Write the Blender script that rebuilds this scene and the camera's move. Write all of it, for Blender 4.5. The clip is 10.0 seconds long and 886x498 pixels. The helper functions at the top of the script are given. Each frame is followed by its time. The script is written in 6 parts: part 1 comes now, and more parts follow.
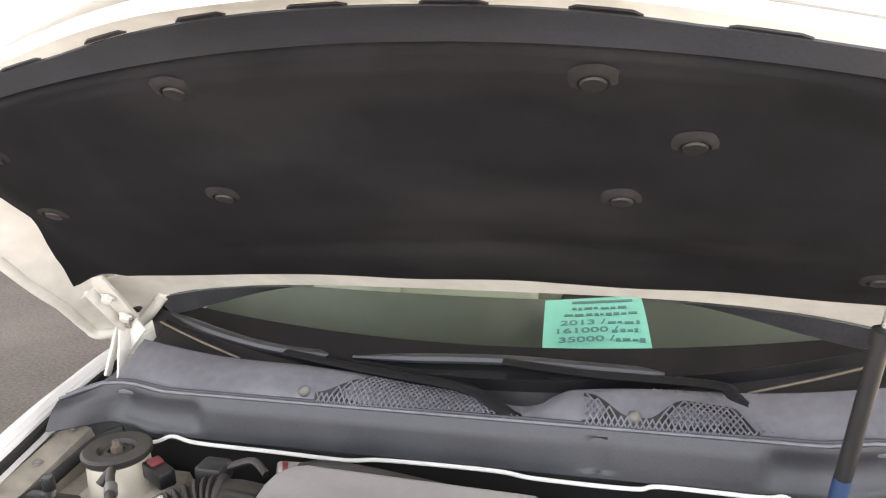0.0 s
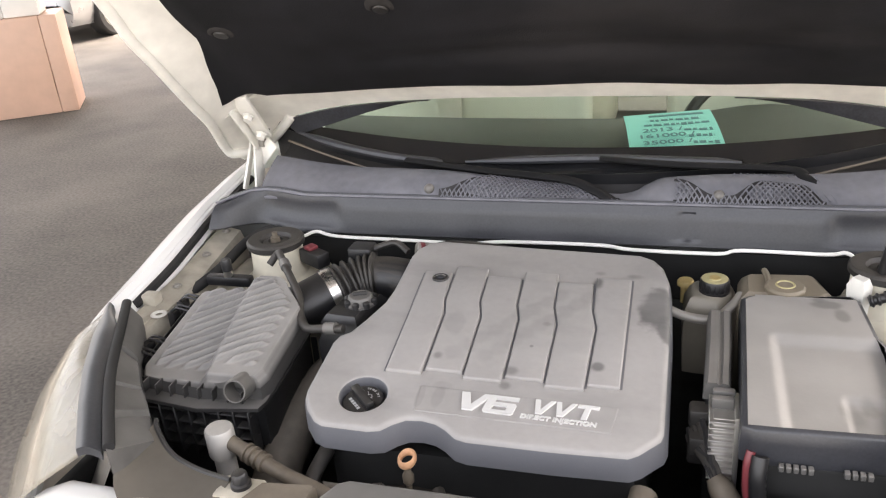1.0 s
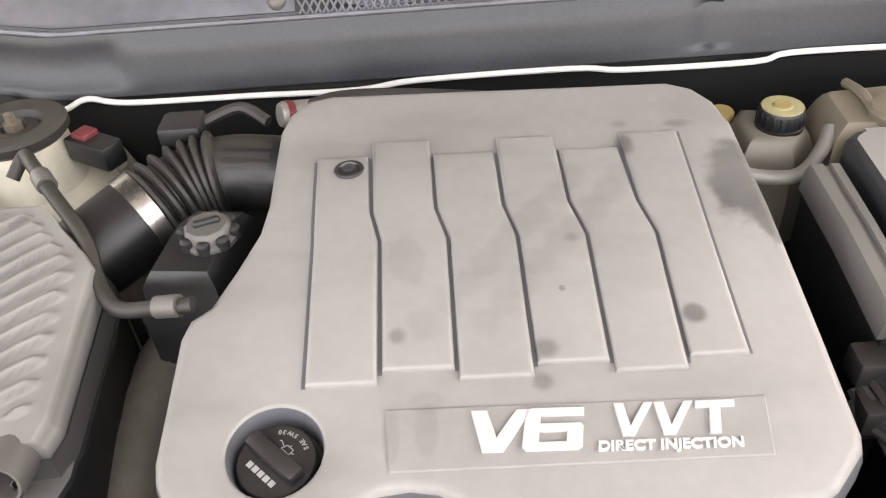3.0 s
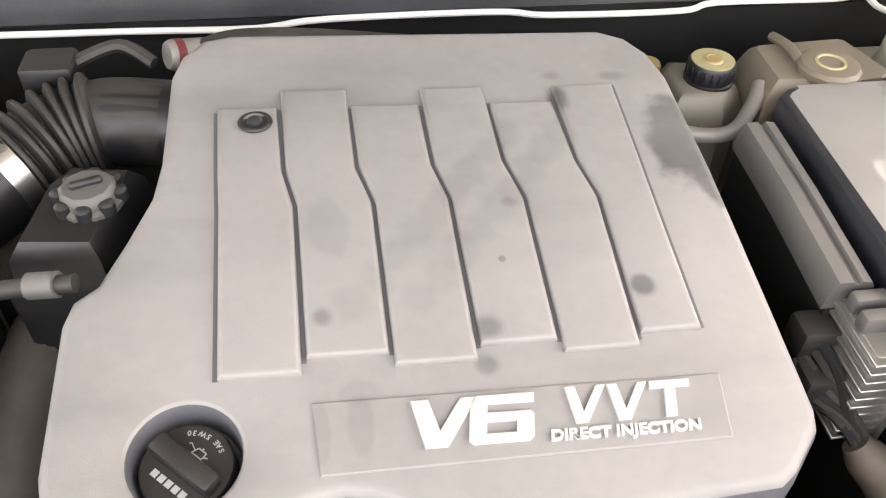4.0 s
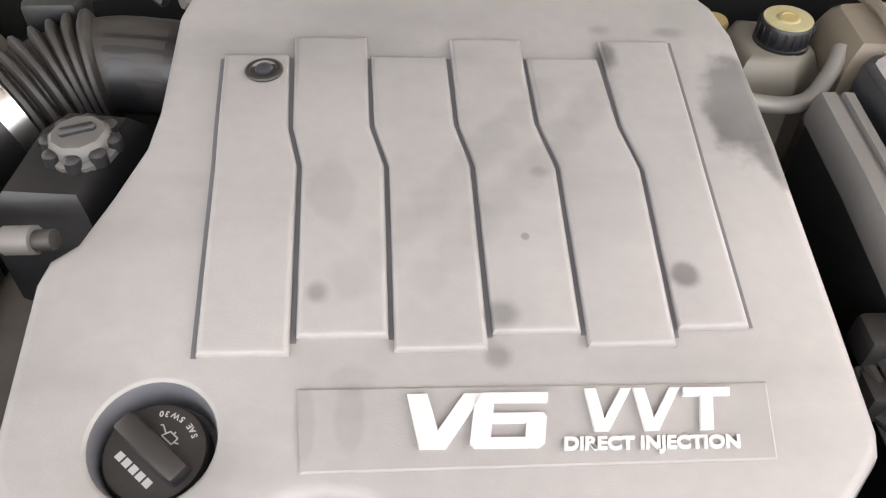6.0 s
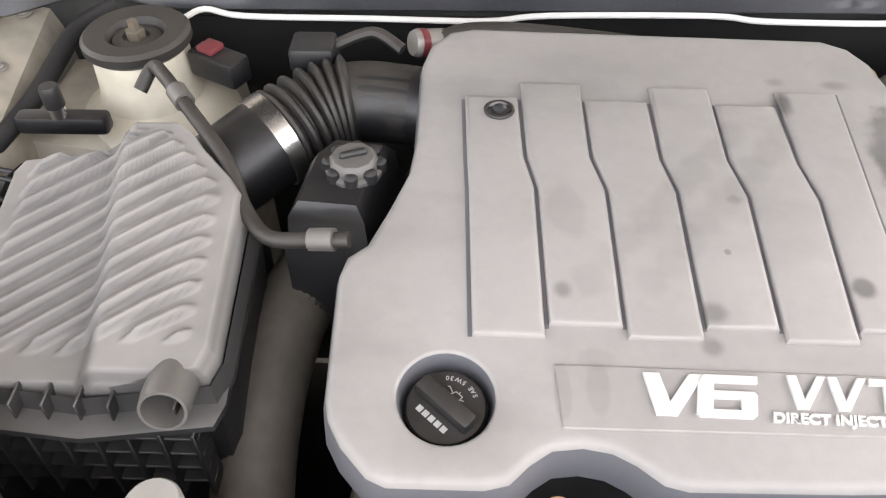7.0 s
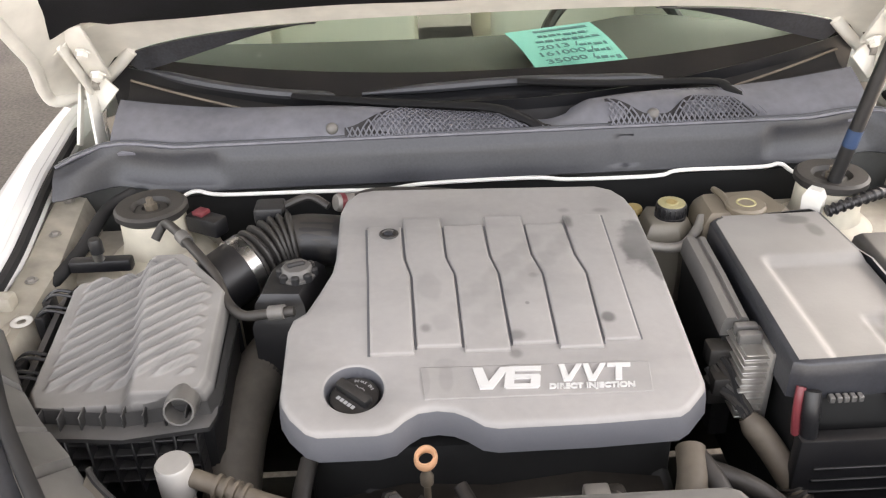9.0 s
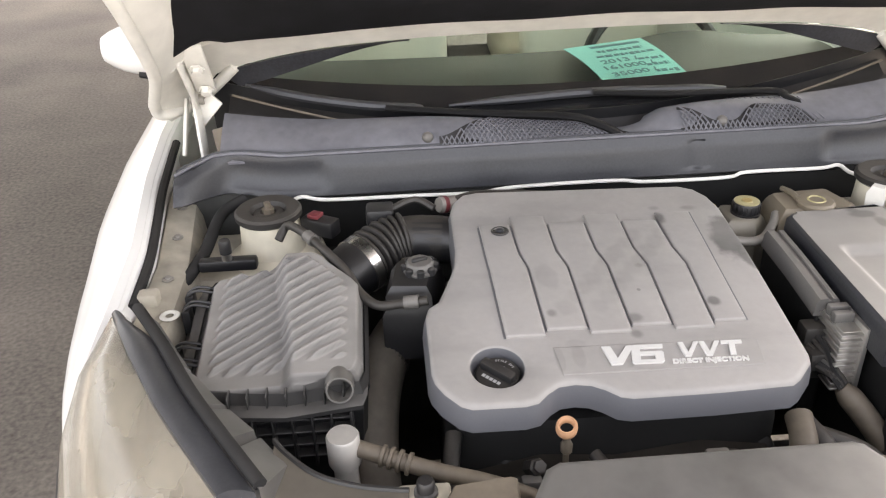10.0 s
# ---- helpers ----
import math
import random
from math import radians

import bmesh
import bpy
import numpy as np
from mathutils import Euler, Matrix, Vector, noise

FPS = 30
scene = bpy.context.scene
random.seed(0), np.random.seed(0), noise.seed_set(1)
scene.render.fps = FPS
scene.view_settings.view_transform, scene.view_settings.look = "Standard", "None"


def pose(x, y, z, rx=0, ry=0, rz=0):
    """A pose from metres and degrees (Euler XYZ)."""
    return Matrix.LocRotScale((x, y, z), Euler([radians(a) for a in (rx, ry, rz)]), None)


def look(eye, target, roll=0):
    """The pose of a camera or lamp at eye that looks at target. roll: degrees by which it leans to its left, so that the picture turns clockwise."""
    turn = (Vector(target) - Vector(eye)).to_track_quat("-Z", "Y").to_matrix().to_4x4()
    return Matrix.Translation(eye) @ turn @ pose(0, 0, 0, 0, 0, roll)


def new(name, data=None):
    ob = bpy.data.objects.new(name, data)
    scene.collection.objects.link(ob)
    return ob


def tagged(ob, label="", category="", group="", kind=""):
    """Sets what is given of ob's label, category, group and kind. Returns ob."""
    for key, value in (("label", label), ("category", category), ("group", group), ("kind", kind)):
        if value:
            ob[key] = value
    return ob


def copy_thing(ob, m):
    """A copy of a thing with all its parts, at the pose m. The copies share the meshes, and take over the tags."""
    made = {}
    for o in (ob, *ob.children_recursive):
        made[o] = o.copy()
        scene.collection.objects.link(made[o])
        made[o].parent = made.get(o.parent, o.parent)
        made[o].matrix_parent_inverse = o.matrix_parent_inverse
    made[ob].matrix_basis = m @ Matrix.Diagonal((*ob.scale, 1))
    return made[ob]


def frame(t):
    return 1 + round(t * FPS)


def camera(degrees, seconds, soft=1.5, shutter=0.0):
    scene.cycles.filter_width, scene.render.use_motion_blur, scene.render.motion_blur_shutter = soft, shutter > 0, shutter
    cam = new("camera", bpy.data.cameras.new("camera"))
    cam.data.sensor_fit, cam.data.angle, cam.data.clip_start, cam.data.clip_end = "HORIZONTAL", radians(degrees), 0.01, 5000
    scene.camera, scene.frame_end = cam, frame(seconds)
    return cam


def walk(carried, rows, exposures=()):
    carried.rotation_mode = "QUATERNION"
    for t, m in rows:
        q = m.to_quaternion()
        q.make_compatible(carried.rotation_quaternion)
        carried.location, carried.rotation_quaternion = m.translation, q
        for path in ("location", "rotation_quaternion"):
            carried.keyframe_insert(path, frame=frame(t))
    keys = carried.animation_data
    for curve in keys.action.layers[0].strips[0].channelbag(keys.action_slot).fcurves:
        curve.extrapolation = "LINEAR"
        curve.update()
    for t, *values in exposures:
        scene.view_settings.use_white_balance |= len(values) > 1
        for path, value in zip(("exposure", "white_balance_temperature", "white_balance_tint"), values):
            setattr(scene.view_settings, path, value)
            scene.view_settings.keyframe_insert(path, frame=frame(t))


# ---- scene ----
cam = camera(57.0, 10.0, soft=1.2)
PATH = [
    (0, (0.308, -0.82, 1.536), (-0.235, 1.033, 1.013), -2.9),
    (0.5, (0.238, -0.99, 1.507), (-0.368, 0.81, 0.879), -3.9),
    (1, (0.206, -1.102, 1.499), (-0.359, 0.638, 0.69), -4.9),
    (1.5, (0.174, -1.028, 1.474), (-0.299, 0.677, 0.543), -6.3),
    (2, (0.118, -0.826, 1.409), (-0.345, 0.792, 0.328), -8.2),
    (3.5, (-0.1, -0.551, 1.314), (0.041, 0.94, -0.011), -0.8),
    (4, (-0.097, -0.521, 1.3), (0.119, 0.906, -0.085), 2.0),
    (4.5, (-0.035, -0.445, 1.258), (0.092, 0.948, -0.171), 1.9),
    (5, (0.003, -0.407, 1.232), (0.093, 0.948, -0.236), 1.3),
    (6.5, (-0.133, -0.523, 1.3), (-0.104, 0.858, -0.146), 0.3),
    (7, (-0.187, -0.566, 1.34), (-0.262, 0.849, -0.072), -1.1),
    (7.5, (-0.143, -0.611, 1.359), (-0.148, 0.855, -0.002), -1.9),
    (8, (-0.086, -0.717, 1.374), (-0.023, 0.816, 0.092), -1.7),
    (8.5, (-0.064, -0.868, 1.423), (-0.021, 0.775, 0.284), -1.0),
    (9, (-0.11, -0.958, 1.47), (-0.081, 0.769, 0.461), -2.3),
    (9.5, (-0.24, -1.035, 1.5), (-0.195, 0.713, 0.529), -3.1),
    (10, (-0.303, -1.052, 1.498), (-0.222, 0.695, 0.527), -2.3),
]
EXPOSURES = ((0, 3.74, 7300), (0.5, 3.59, 7250), (1.0, 3.54, 7350), (2.0, 3.60, 7550), (3.5, 4.0, 7850), (4.5, 3.93, 7800), (5.0, 3.85, 7800), (6.5, 3.93, 7500), (7.0, 3.95, 7450), (7.5, 4.03, 7550), (8.5, 3.96, 7600), (9.0, 3.75, 7500), (10, 3.55, 7450))
walk(cam, [(t, look(eye, target, roll)) for t, eye, target, roll in PATH], [(t, e, k, 13) for t, e, k in EXPOSURES])


# ---- daylight: bright open sky, the car stands under a canopy ----
SUN_EL, SUN_AZ = 55.0, 30.0
world = bpy.data.worlds.new("sky")
scene.world = world
world.use_nodes = True
wn = world.node_tree
sky = wn.nodes.new("ShaderNodeTexSky")
sky.sky_type = "NISHITA"
sky.sun_disc = False
sky.sun_elevation, sky.sun_rotation = radians(SUN_EL), radians(SUN_AZ)
sky.dust_density = 6.0
haze = wn.nodes.new("ShaderNodeHueSaturation")
haze.inputs["Saturation"].default_value = 0.45
wn.links.new(sky.outputs[0], haze.inputs["Color"])
wn.links.new(haze.outputs[0], wn.nodes["Background"].inputs[0])
wn.nodes["Background"].inputs[1].default_value = 0.13
sun = new("sun", bpy.data.lights.new("sun", "SUN"))
sun.data.energy, sun.data.angle, sun.data.color = 4.5, radians(0.6), (1.0, 0.985, 0.96)
az, el = radians(SUN_AZ), radians(SUN_EL)
sun.matrix_world = look((math.sin(az) * math.cos(el) * 20, math.cos(az) * math.cos(el) * 20, math.sin(el) * 20), (0, 0, 0))


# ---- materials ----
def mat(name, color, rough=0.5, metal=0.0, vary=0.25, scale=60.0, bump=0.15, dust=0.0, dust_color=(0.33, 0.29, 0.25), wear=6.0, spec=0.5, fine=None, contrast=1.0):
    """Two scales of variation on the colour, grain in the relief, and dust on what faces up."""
    m = bpy.data.materials.new(name)
    m.use_nodes = True
    nt = m.node_tree
    N, K = nt.nodes, nt.links
    b = N["Principled BSDF"]
    co = N.new("ShaderNodeTexCoord")
    big = N.new("ShaderNodeTexNoise")
    big.inputs["Scale"].default_value, big.inputs["Detail"].default_value = wear, 6
    small = N.new("ShaderNodeTexNoise")
    small.inputs["Scale"].default_value, small.inputs["Detail"].default_value = scale, 4
    for n in (big, small):
        K.new(co.outputs["Object"], n.inputs["Vector"])
    mix = N.new("ShaderNodeMix")
    mix.data_type = "RGBA"
    mix.inputs[6].default_value = (*[c * (1 - vary) for c in color], 1)
    mix.inputs[7].default_value = (*[min(1, c * (1 + vary)) for c in color], 1)
    add = N.new("ShaderNodeMath")
    add.operation = "MULTIPLY_ADD"
    add.inputs[1].default_value = 0.5
    K.new(small.outputs[0], add.inputs[0])
    half = N.new("ShaderNodeMath")
    half.operation = "MULTIPLY"
    half.inputs[1].default_value = 0.5
    K.new(big.outputs[0], half.inputs[0])
    K.new(half.outputs[0], add.inputs[2])
    spread = N.new("ShaderNodeMapRange")
    spread.inputs[1].default_value, spread.inputs[2].default_value = 0.5 - 0.5 / contrast, 0.5 + 0.5 / contrast
    K.new(add.outputs[0], spread.inputs[0])
    K.new(spread.outputs[0], mix.inputs[0])
    colour = mix.outputs[2]
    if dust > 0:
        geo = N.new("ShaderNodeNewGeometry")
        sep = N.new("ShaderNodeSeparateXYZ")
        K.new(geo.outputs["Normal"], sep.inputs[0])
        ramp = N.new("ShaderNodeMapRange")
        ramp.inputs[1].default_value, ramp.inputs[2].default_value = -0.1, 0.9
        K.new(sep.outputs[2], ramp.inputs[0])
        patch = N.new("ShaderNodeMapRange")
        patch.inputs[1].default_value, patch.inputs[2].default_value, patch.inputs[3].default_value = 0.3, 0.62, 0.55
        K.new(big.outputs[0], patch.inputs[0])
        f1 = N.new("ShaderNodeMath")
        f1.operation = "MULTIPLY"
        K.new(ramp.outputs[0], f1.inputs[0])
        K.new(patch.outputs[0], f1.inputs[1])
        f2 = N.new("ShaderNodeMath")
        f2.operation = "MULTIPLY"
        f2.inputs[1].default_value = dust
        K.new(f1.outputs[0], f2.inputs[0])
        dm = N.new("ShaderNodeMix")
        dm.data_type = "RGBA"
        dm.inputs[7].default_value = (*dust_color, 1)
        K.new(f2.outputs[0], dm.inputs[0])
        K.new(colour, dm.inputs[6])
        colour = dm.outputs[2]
    K.new(colour, b.inputs["Base Color"])
    rr = N.new("ShaderNodeMapRange")
    rr.inputs[3].default_value, rr.inputs[4].default_value = max(0.02, rough - 0.12), min(1, rough + 0.12)
    K.new(big.outputs[0], rr.inputs[0])
    K.new(rr.outputs[0], b.inputs["Roughness"])
    b.inputs["Metallic"].default_value = metal
    b.inputs["Specular IOR Level"].default_value = spec
    if bump > 0:
        bp = N.new("ShaderNodeBump")
        bp.inputs["Strength"].default_value, bp.inputs["Distance"].default_value = bump, 0.001
        src = small
        if fine:
            src = N.new("ShaderNodeTexNoise")
            src.inputs["Scale"].default_value = fine
            K.new(co.outputs["Object"], src.inputs["Vector"])
        K.new(src.outputs[0], bp.inputs["Height"])
        K.new(bp.outputs[0], b.inputs["Normal"])
    return m


def stain(m, spots, color):
    """Dried fluid marks of given centre, radius and strength on a material (object coordinates)."""
    nt = m.node_tree
    N, K = nt.nodes, nt.links
    b = N["Principled BSDF"]
    colour = b.inputs["Base Color"].links[0].from_socket
    co = N.new("ShaderNodeTexCoord")
    nz = N.new("ShaderNodeTexNoise")
    nz.inputs["Scale"].default_value, nz.inputs["Detail"].default_value = 30, 4
    K.new(co.outputs["Object"], nz.inputs["Vector"])
    for x, y, rx, ry, power, soft in spots:
        mp = N.new("ShaderNodeVectorMath")
        mp.operation = "SUBTRACT"
        mp.inputs[1].default_value = (x, y, 0)
        K.new(co.outputs["Object"], mp.inputs[0])
        sc = N.new("ShaderNodeVectorMath")
        sc.operation = "MULTIPLY"
        sc.inputs[1].default_value = (1 / rx, 1 / ry, 0)
        K.new(mp.outputs[0], sc.inputs[0])
        ln = N.new("ShaderNodeVectorMath")
        ln.operation = "LENGTH"
        K.new(sc.outputs[0], ln.inputs[0])
        wob = N.new("ShaderNodeMath")
        wob.operation = "MULTIPLY_ADD"
        wob.inputs[1].default_value = 1.3
        K.new(nz.outputs[0], wob.inputs[0])
        K.new(ln.outputs["Value"], wob.inputs[2])
        mr = N.new("ShaderNodeMapRange")
        mr.interpolation_type = "SMOOTHSTEP"
        mr.inputs[1].default_value, mr.inputs[2].default_value = 1.65 + soft * 0.4, 1.65 - soft
        mr.inputs[3].default_value, mr.inputs[4].default_value = 0, power
        K.new(wob.outputs[0], mr.inputs[0])
        mx = N.new("ShaderNodeMix")
        mx.data_type = "RGBA"
        mx.inputs[7].default_value = (*color, 1)
        K.new(mr.outputs[0], mx.inputs[0])
        K.new(colour, mx.inputs[6])
        colour = mx.outputs[2]
    K.new(colour, b.inputs["Base Color"])
    return m


def smear(m, angle, scale, amount, color):
    """Faint wiped streaks in the dust along one direction."""
    N, K = m.node_tree.nodes, m.node_tree.links
    b = N["Principled BSDF"]
    colour = b.inputs["Base Color"].links[0].from_socket
    co, mp, nz, mr, mx = N.new("ShaderNodeTexCoord"), N.new("ShaderNodeMapping"), N.new("ShaderNodeTexNoise"), N.new("ShaderNodeMapRange"), N.new("ShaderNodeMix")
    mp.inputs["Rotation"].default_value = (0, 0, radians(angle))
    mp.inputs["Scale"].default_value = (scale, scale * 3, scale)
    nz.inputs["Scale"].default_value, nz.inputs["Detail"].default_value = 1.0, 5
    mr.inputs[1].default_value, mr.inputs[2].default_value, mr.inputs[3].default_value, mr.inputs[4].default_value = 0.5, 0.72, 0.0, amount
    mx.data_type = "RGBA"
    mx.inputs[7].default_value = (*color, 1)
    K.new(co.outputs["Object"], mp.inputs[0])
    K.new(mp.outputs[0], nz.inputs["Vector"])
    K.new(nz.outputs[0], mr.inputs[0])
    K.new(mr.outputs[0], mx.inputs[0])
    K.new(colour, mx.inputs[6])
    K.new(mx.outputs[2], b.inputs["Base Color"])
    return m


COVER_STAINS = [(0.172, -0.002, 0.027, 0.052, 0.92, 0.3), (0.186, -0.045, 0.014, 0.030, 0.7, 0.3), (0.081, 0.04, 0.010, 0.014, 0.7, 0.6), (0.081, 0.075, 0.010, 0.006, 0.35, 0.8),
                (0.135, 0.073, 0.013, 0.006, 0.45, 0.8), (0.101, -0.147, 0.010, 0.011, 0.75, 0.5), (-0.121, -0.160, 0.008, 0.009, 0.55, 0.6),
                (-0.013, -0.175, 0.011, 0.009, 0.6, 0.7), (-0.016, -0.199, 0.008, 0.008, 0.5, 0.7), (0.006, -0.120, 0.0035, 0.0035, 0.7, 0.4),
                (0.019, -0.069, 0.007, 0.005, 0.35, 0.7), (-0.115, -0.085, 0.018, 0.026, 0.16, 0.3), (-0.100, -0.238, 0.009, 0.022, 0.22, 0.3),
                (-0.125, -0.238, 0.006, 0.022, 0.18, 0.3), (-0.1, -0.212, 0.014, 0.01, 0.14, 0.4)]
# two wiped tracks that slant across the cover
COVER_STAINS += [(-0.10 + 0.016 * k + dx, -0.15 + 0.019 * k, 0.015, 0.017, 0.16, 0.5) for dx in (0.0, 0.045) for k in range(9)]
M_COVER = stain(mat("dusty_grey_plastic", (0.272, 0.257, 0.247), 0.50, contrast=2.2, vary=0.11, scale=90, wear=9, bump=0.16, dust=0.30, dust_color=(0.385, 0.365, 0.350), fine=900), COVER_STAINS, (0.075, 0.072, 0.070))


smear(M_COVER, -48, 6.0, 0.50, (0.205, 0.196, 0.190))
smear(M_COVER, 70, 4.0, 0.25, (0.36, 0.345, 0.33))
# darker copy of the cover plastic: skirt, and shade of well and grooves
M_COVER_DARK = mat("darker_cover_plastic", (0.120, 0.122, 0.134), 0.5, vary=0.12, scale=400, wear=12, bump=0.1, dust=0.12)
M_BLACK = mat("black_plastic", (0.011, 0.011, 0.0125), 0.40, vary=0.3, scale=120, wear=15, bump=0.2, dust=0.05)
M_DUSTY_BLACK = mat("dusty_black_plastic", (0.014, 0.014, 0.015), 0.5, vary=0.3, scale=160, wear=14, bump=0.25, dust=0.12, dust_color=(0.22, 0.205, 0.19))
M_LID = mat("dusty_filter_lid", (0.065, 0.063, 0.061), 0.6, vary=0.15, scale=200, wear=10, bump=0.2, dust=0.82, dust_color=(0.36, 0.34, 0.32))
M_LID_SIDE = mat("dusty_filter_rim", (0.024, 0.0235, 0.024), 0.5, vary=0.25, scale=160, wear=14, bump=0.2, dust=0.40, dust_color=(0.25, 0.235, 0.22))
M_PANEL = mat("cowl_panel_plastic", (0.028, 0.029, 0.034), 0.38, contrast=2.0, vary=0.4, scale=260, wear=8, bump=0.12, dust=0.17, dust_color=(0.14, 0.14, 0.145))
M_COWL = mat("weathered_cowl_plastic", (0.105, 0.105, 0.122), 0.45, contrast=2.4, vary=0.4, scale=60, wear=7, bump=0.15, dust=0.30, dust_color=(0.24, 0.24, 0.25))
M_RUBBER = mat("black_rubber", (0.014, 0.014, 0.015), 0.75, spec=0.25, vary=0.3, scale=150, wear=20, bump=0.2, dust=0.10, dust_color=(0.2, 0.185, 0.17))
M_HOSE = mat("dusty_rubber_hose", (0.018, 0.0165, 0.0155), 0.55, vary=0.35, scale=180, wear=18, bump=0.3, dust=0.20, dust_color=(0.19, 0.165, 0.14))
M_PAINT = mat("white_car_paint", (0.80, 0.79, 0.77), 0.22, vary=0.03, scale=40, wear=4, bump=0.0)
M_INNER = mat("dirty_white_paint", (0.70, 0.68, 0.63), 0.4, contrast=2.2, vary=0.16, scale=30, wear=9, bump=0.1)
M_BEIGE = mat("dusty_painted_sheet", (0.40, 0.365, 0.30), 0.55, contrast=1.8, vary=0.5, scale=28, wear=11, bump=0.2)
M_LINER = mat("hood_liner_felt", (0.0068, 0.0067, 0.0084), 0.9, contrast=2.0, vary=0.7, scale=14, wear=3.5, bump=0.5, fine=420, spec=0.25)
smear(M_LINER, 15, 2.0, 0.20, (0.075, 0.068, 0.066))
M_LINER_DUST = mat("dust_rubbed_felt", (0.026, 0.024, 0.0235), 0.9, contrast=2.0, vary=0.5, scale=60, wear=20, bump=0.4, fine=420, spec=0.2)
M_SEAL = mat("speckled_rubber_seal", (0.022, 0.023, 0.028), 0.55, contrast=3.0, vary=0.5, scale=220, wear=30, bump=0.3)
M_METAL = mat("dull_aluminium", (0.50, 0.48, 0.45), 0.42, metal=0.85, vary=0.18, scale=90, wear=20, bump=0.2)
M_ALLOY = mat("dusty_cast_alloy", (0.44, 0.42, 0.39), 0.5, metal=0.25, vary=0.15, scale=90, wear=20, bump=0.15)
M_CLAMP = mat("bright_steel", (0.75, 0.73, 0.70), 0.28, metal=1.0, vary=0.1, scale=90, bump=0.05)
M_STEEL = mat("painted_grey_steel", (0.30, 0.28, 0.255), 0.5, metal=0.3, vary=0.2, scale=60, wear=14, bump=0.15)
M_EDGE = mat("bright_flange", (0.78, 0.76, 0.72), 0.35, vary=0.1, scale=50, wear=9, bump=0.05)
M_LETTER = mat("silver_letters", (0.56, 0.55, 0.535), 0.42, vary=0.05, scale=120, bump=0.05)
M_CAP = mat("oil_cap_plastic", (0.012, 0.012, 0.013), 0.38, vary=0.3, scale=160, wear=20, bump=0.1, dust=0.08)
M_MARK = mat("pale_print", (0.42, 0.42, 0.41), 0.6, vary=0.1, scale=200, bump=0.0)
M_ORANGE = mat("faded_orange_plastic", (0.62, 0.34, 0.19), 0.5, vary=0.18, scale=90, wear=25, bump=0.1)
M_YELLOW = mat("dusty_yellow_print", (0.38, 0.335, 0.18), 0.6, vary=0.3, scale=260, wear=60, bump=0.1)
M_YELLOW_OLD = mat("ochre_plastic", (0.36, 0.27, 0.11), 0.55, vary=0.2, scale=90, wear=25, bump=0.1)
M_TANK = mat("aged_translucent_plastic", (0.17, 0.14, 0.10), 0.5, vary=0.2, scale=60, wear=16, bump=0.1, dust=0.3, dust_color=(0.26, 0.225, 0.18))
M_SLEEVE = mat("dusty_ribbed_sleeve", (0.12, 0.105, 0.088), 0.6, contrast=2, vary=0.3, scale=60, wear=14, bump=0.2)
M_CREAM = mat("stained_cream_paint", (0.60, 0.555, 0.45), 0.42, contrast=2.2, vary=0.22, scale=30, wear=14, bump=0.1)
M_FIREWALL = mat("mottled_dark_firewall", (0.030, 0.031, 0.029), 0.6, contrast=2, vary=0.6, scale=40, wear=7, bump=0.3)
M_MILK = mat("milky_plastic", (0.20, 0.18, 0.145), 0.45, vary=0.16, scale=60, wear=18, bump=0.1)
M_RED = mat("red_plastic", (0.17, 0.032, 0.038), 0.4, vary=0.15, scale=90, bump=0.1)
# oily metal, also used near black where shade is put into the colour
M_DARK = mat("oily_and_shaded_dark", (0.009, 0.009, 0.009), 0.65, metal=0.1, vary=0.5, scale=50, wear=14, bump=0.3)
M_GRIME = mat("oily_brown_casting", (0.013, 0.011, 0.009), 0.55, metal=0.1, contrast=2.0, vary=0.6, scale=60, wear=16, bump=0.4, dust=0.12, dust_color=(0.10, 0.08, 0.06))
M_BATT = stain(mat("battery_cover_plastic", (0.16, 0.15, 0.14), 0.62, vary=0.12, scale=260, wear=8, bump=0.12, dust=0.72, dust_color=(0.34, 0.322, 0.305)), [(0.030, 0.150, 0.022, 0.012, 0.6, 0.5), (0.045, 0.120, 0.012, 0.018, 0.55, 0.5), (0.02, 0.165, 0.012, 0.008, 0.5, 0.5), (0.03, -0.105, 0.018, 0.025, 0.4, 0.6), (0.05, -0.085, 0.012, 0.02, 0.35, 0.6)], (0.10, 0.095, 0.09))
M_MODULE = mat("dusty_module_plastic", (0.085, 0.082, 0.078), 0.5, vary=0.2, scale=220, wear=12, bump=0.15, dust=0.5, dust_color=(0.25, 0.23, 0.21))
M_SHIELD = mat("radiator_shield_plastic", (0.075, 0.072, 0.070), 0.42, contrast=2.4, vary=0.5, scale=30, wear=10, bump=0.2, dust=0.5, dust_color=(0.21, 0.20, 0.185))
M_TAN = mat("mud_dusted_plastic", (0.105, 0.086, 0.064), 0.6, contrast=2, vary=0.4, scale=80, wear=12, bump=0.2, dust=0.4, dust_color=(0.25, 0.21, 0.165))
M_PAPER = mat("turquoise_paper", (0.30, 0.70, 0.67), 0.8, vary=0.05, scale=60, bump=0.05)
M_INK = mat("dark_ink", (0.10, 0.22, 0.25), 0.7, vary=0.1, bump=0.0)
M_FRIT = mat("windscreen_black_border", (0.012, 0.012, 0.013), 0.12, vary=0.2, scale=60, bump=0.0)
M_DASH = mat("dashboard_vinyl", (0.045, 0.045, 0.042), 0.6, vary=0.15, scale=300, wear=6, bump=0.3)
M_SEAT = mat("beige_seat_leather", (0.66, 0.61, 0.53), 0.5, vary=0.1, scale=120, wear=8, bump=0.2)
M_TRIM_IN = mat("grey_interior_trim", (0.60, 0.58, 0.54), 0.6, vary=0.1, scale=150, bump=0.2)
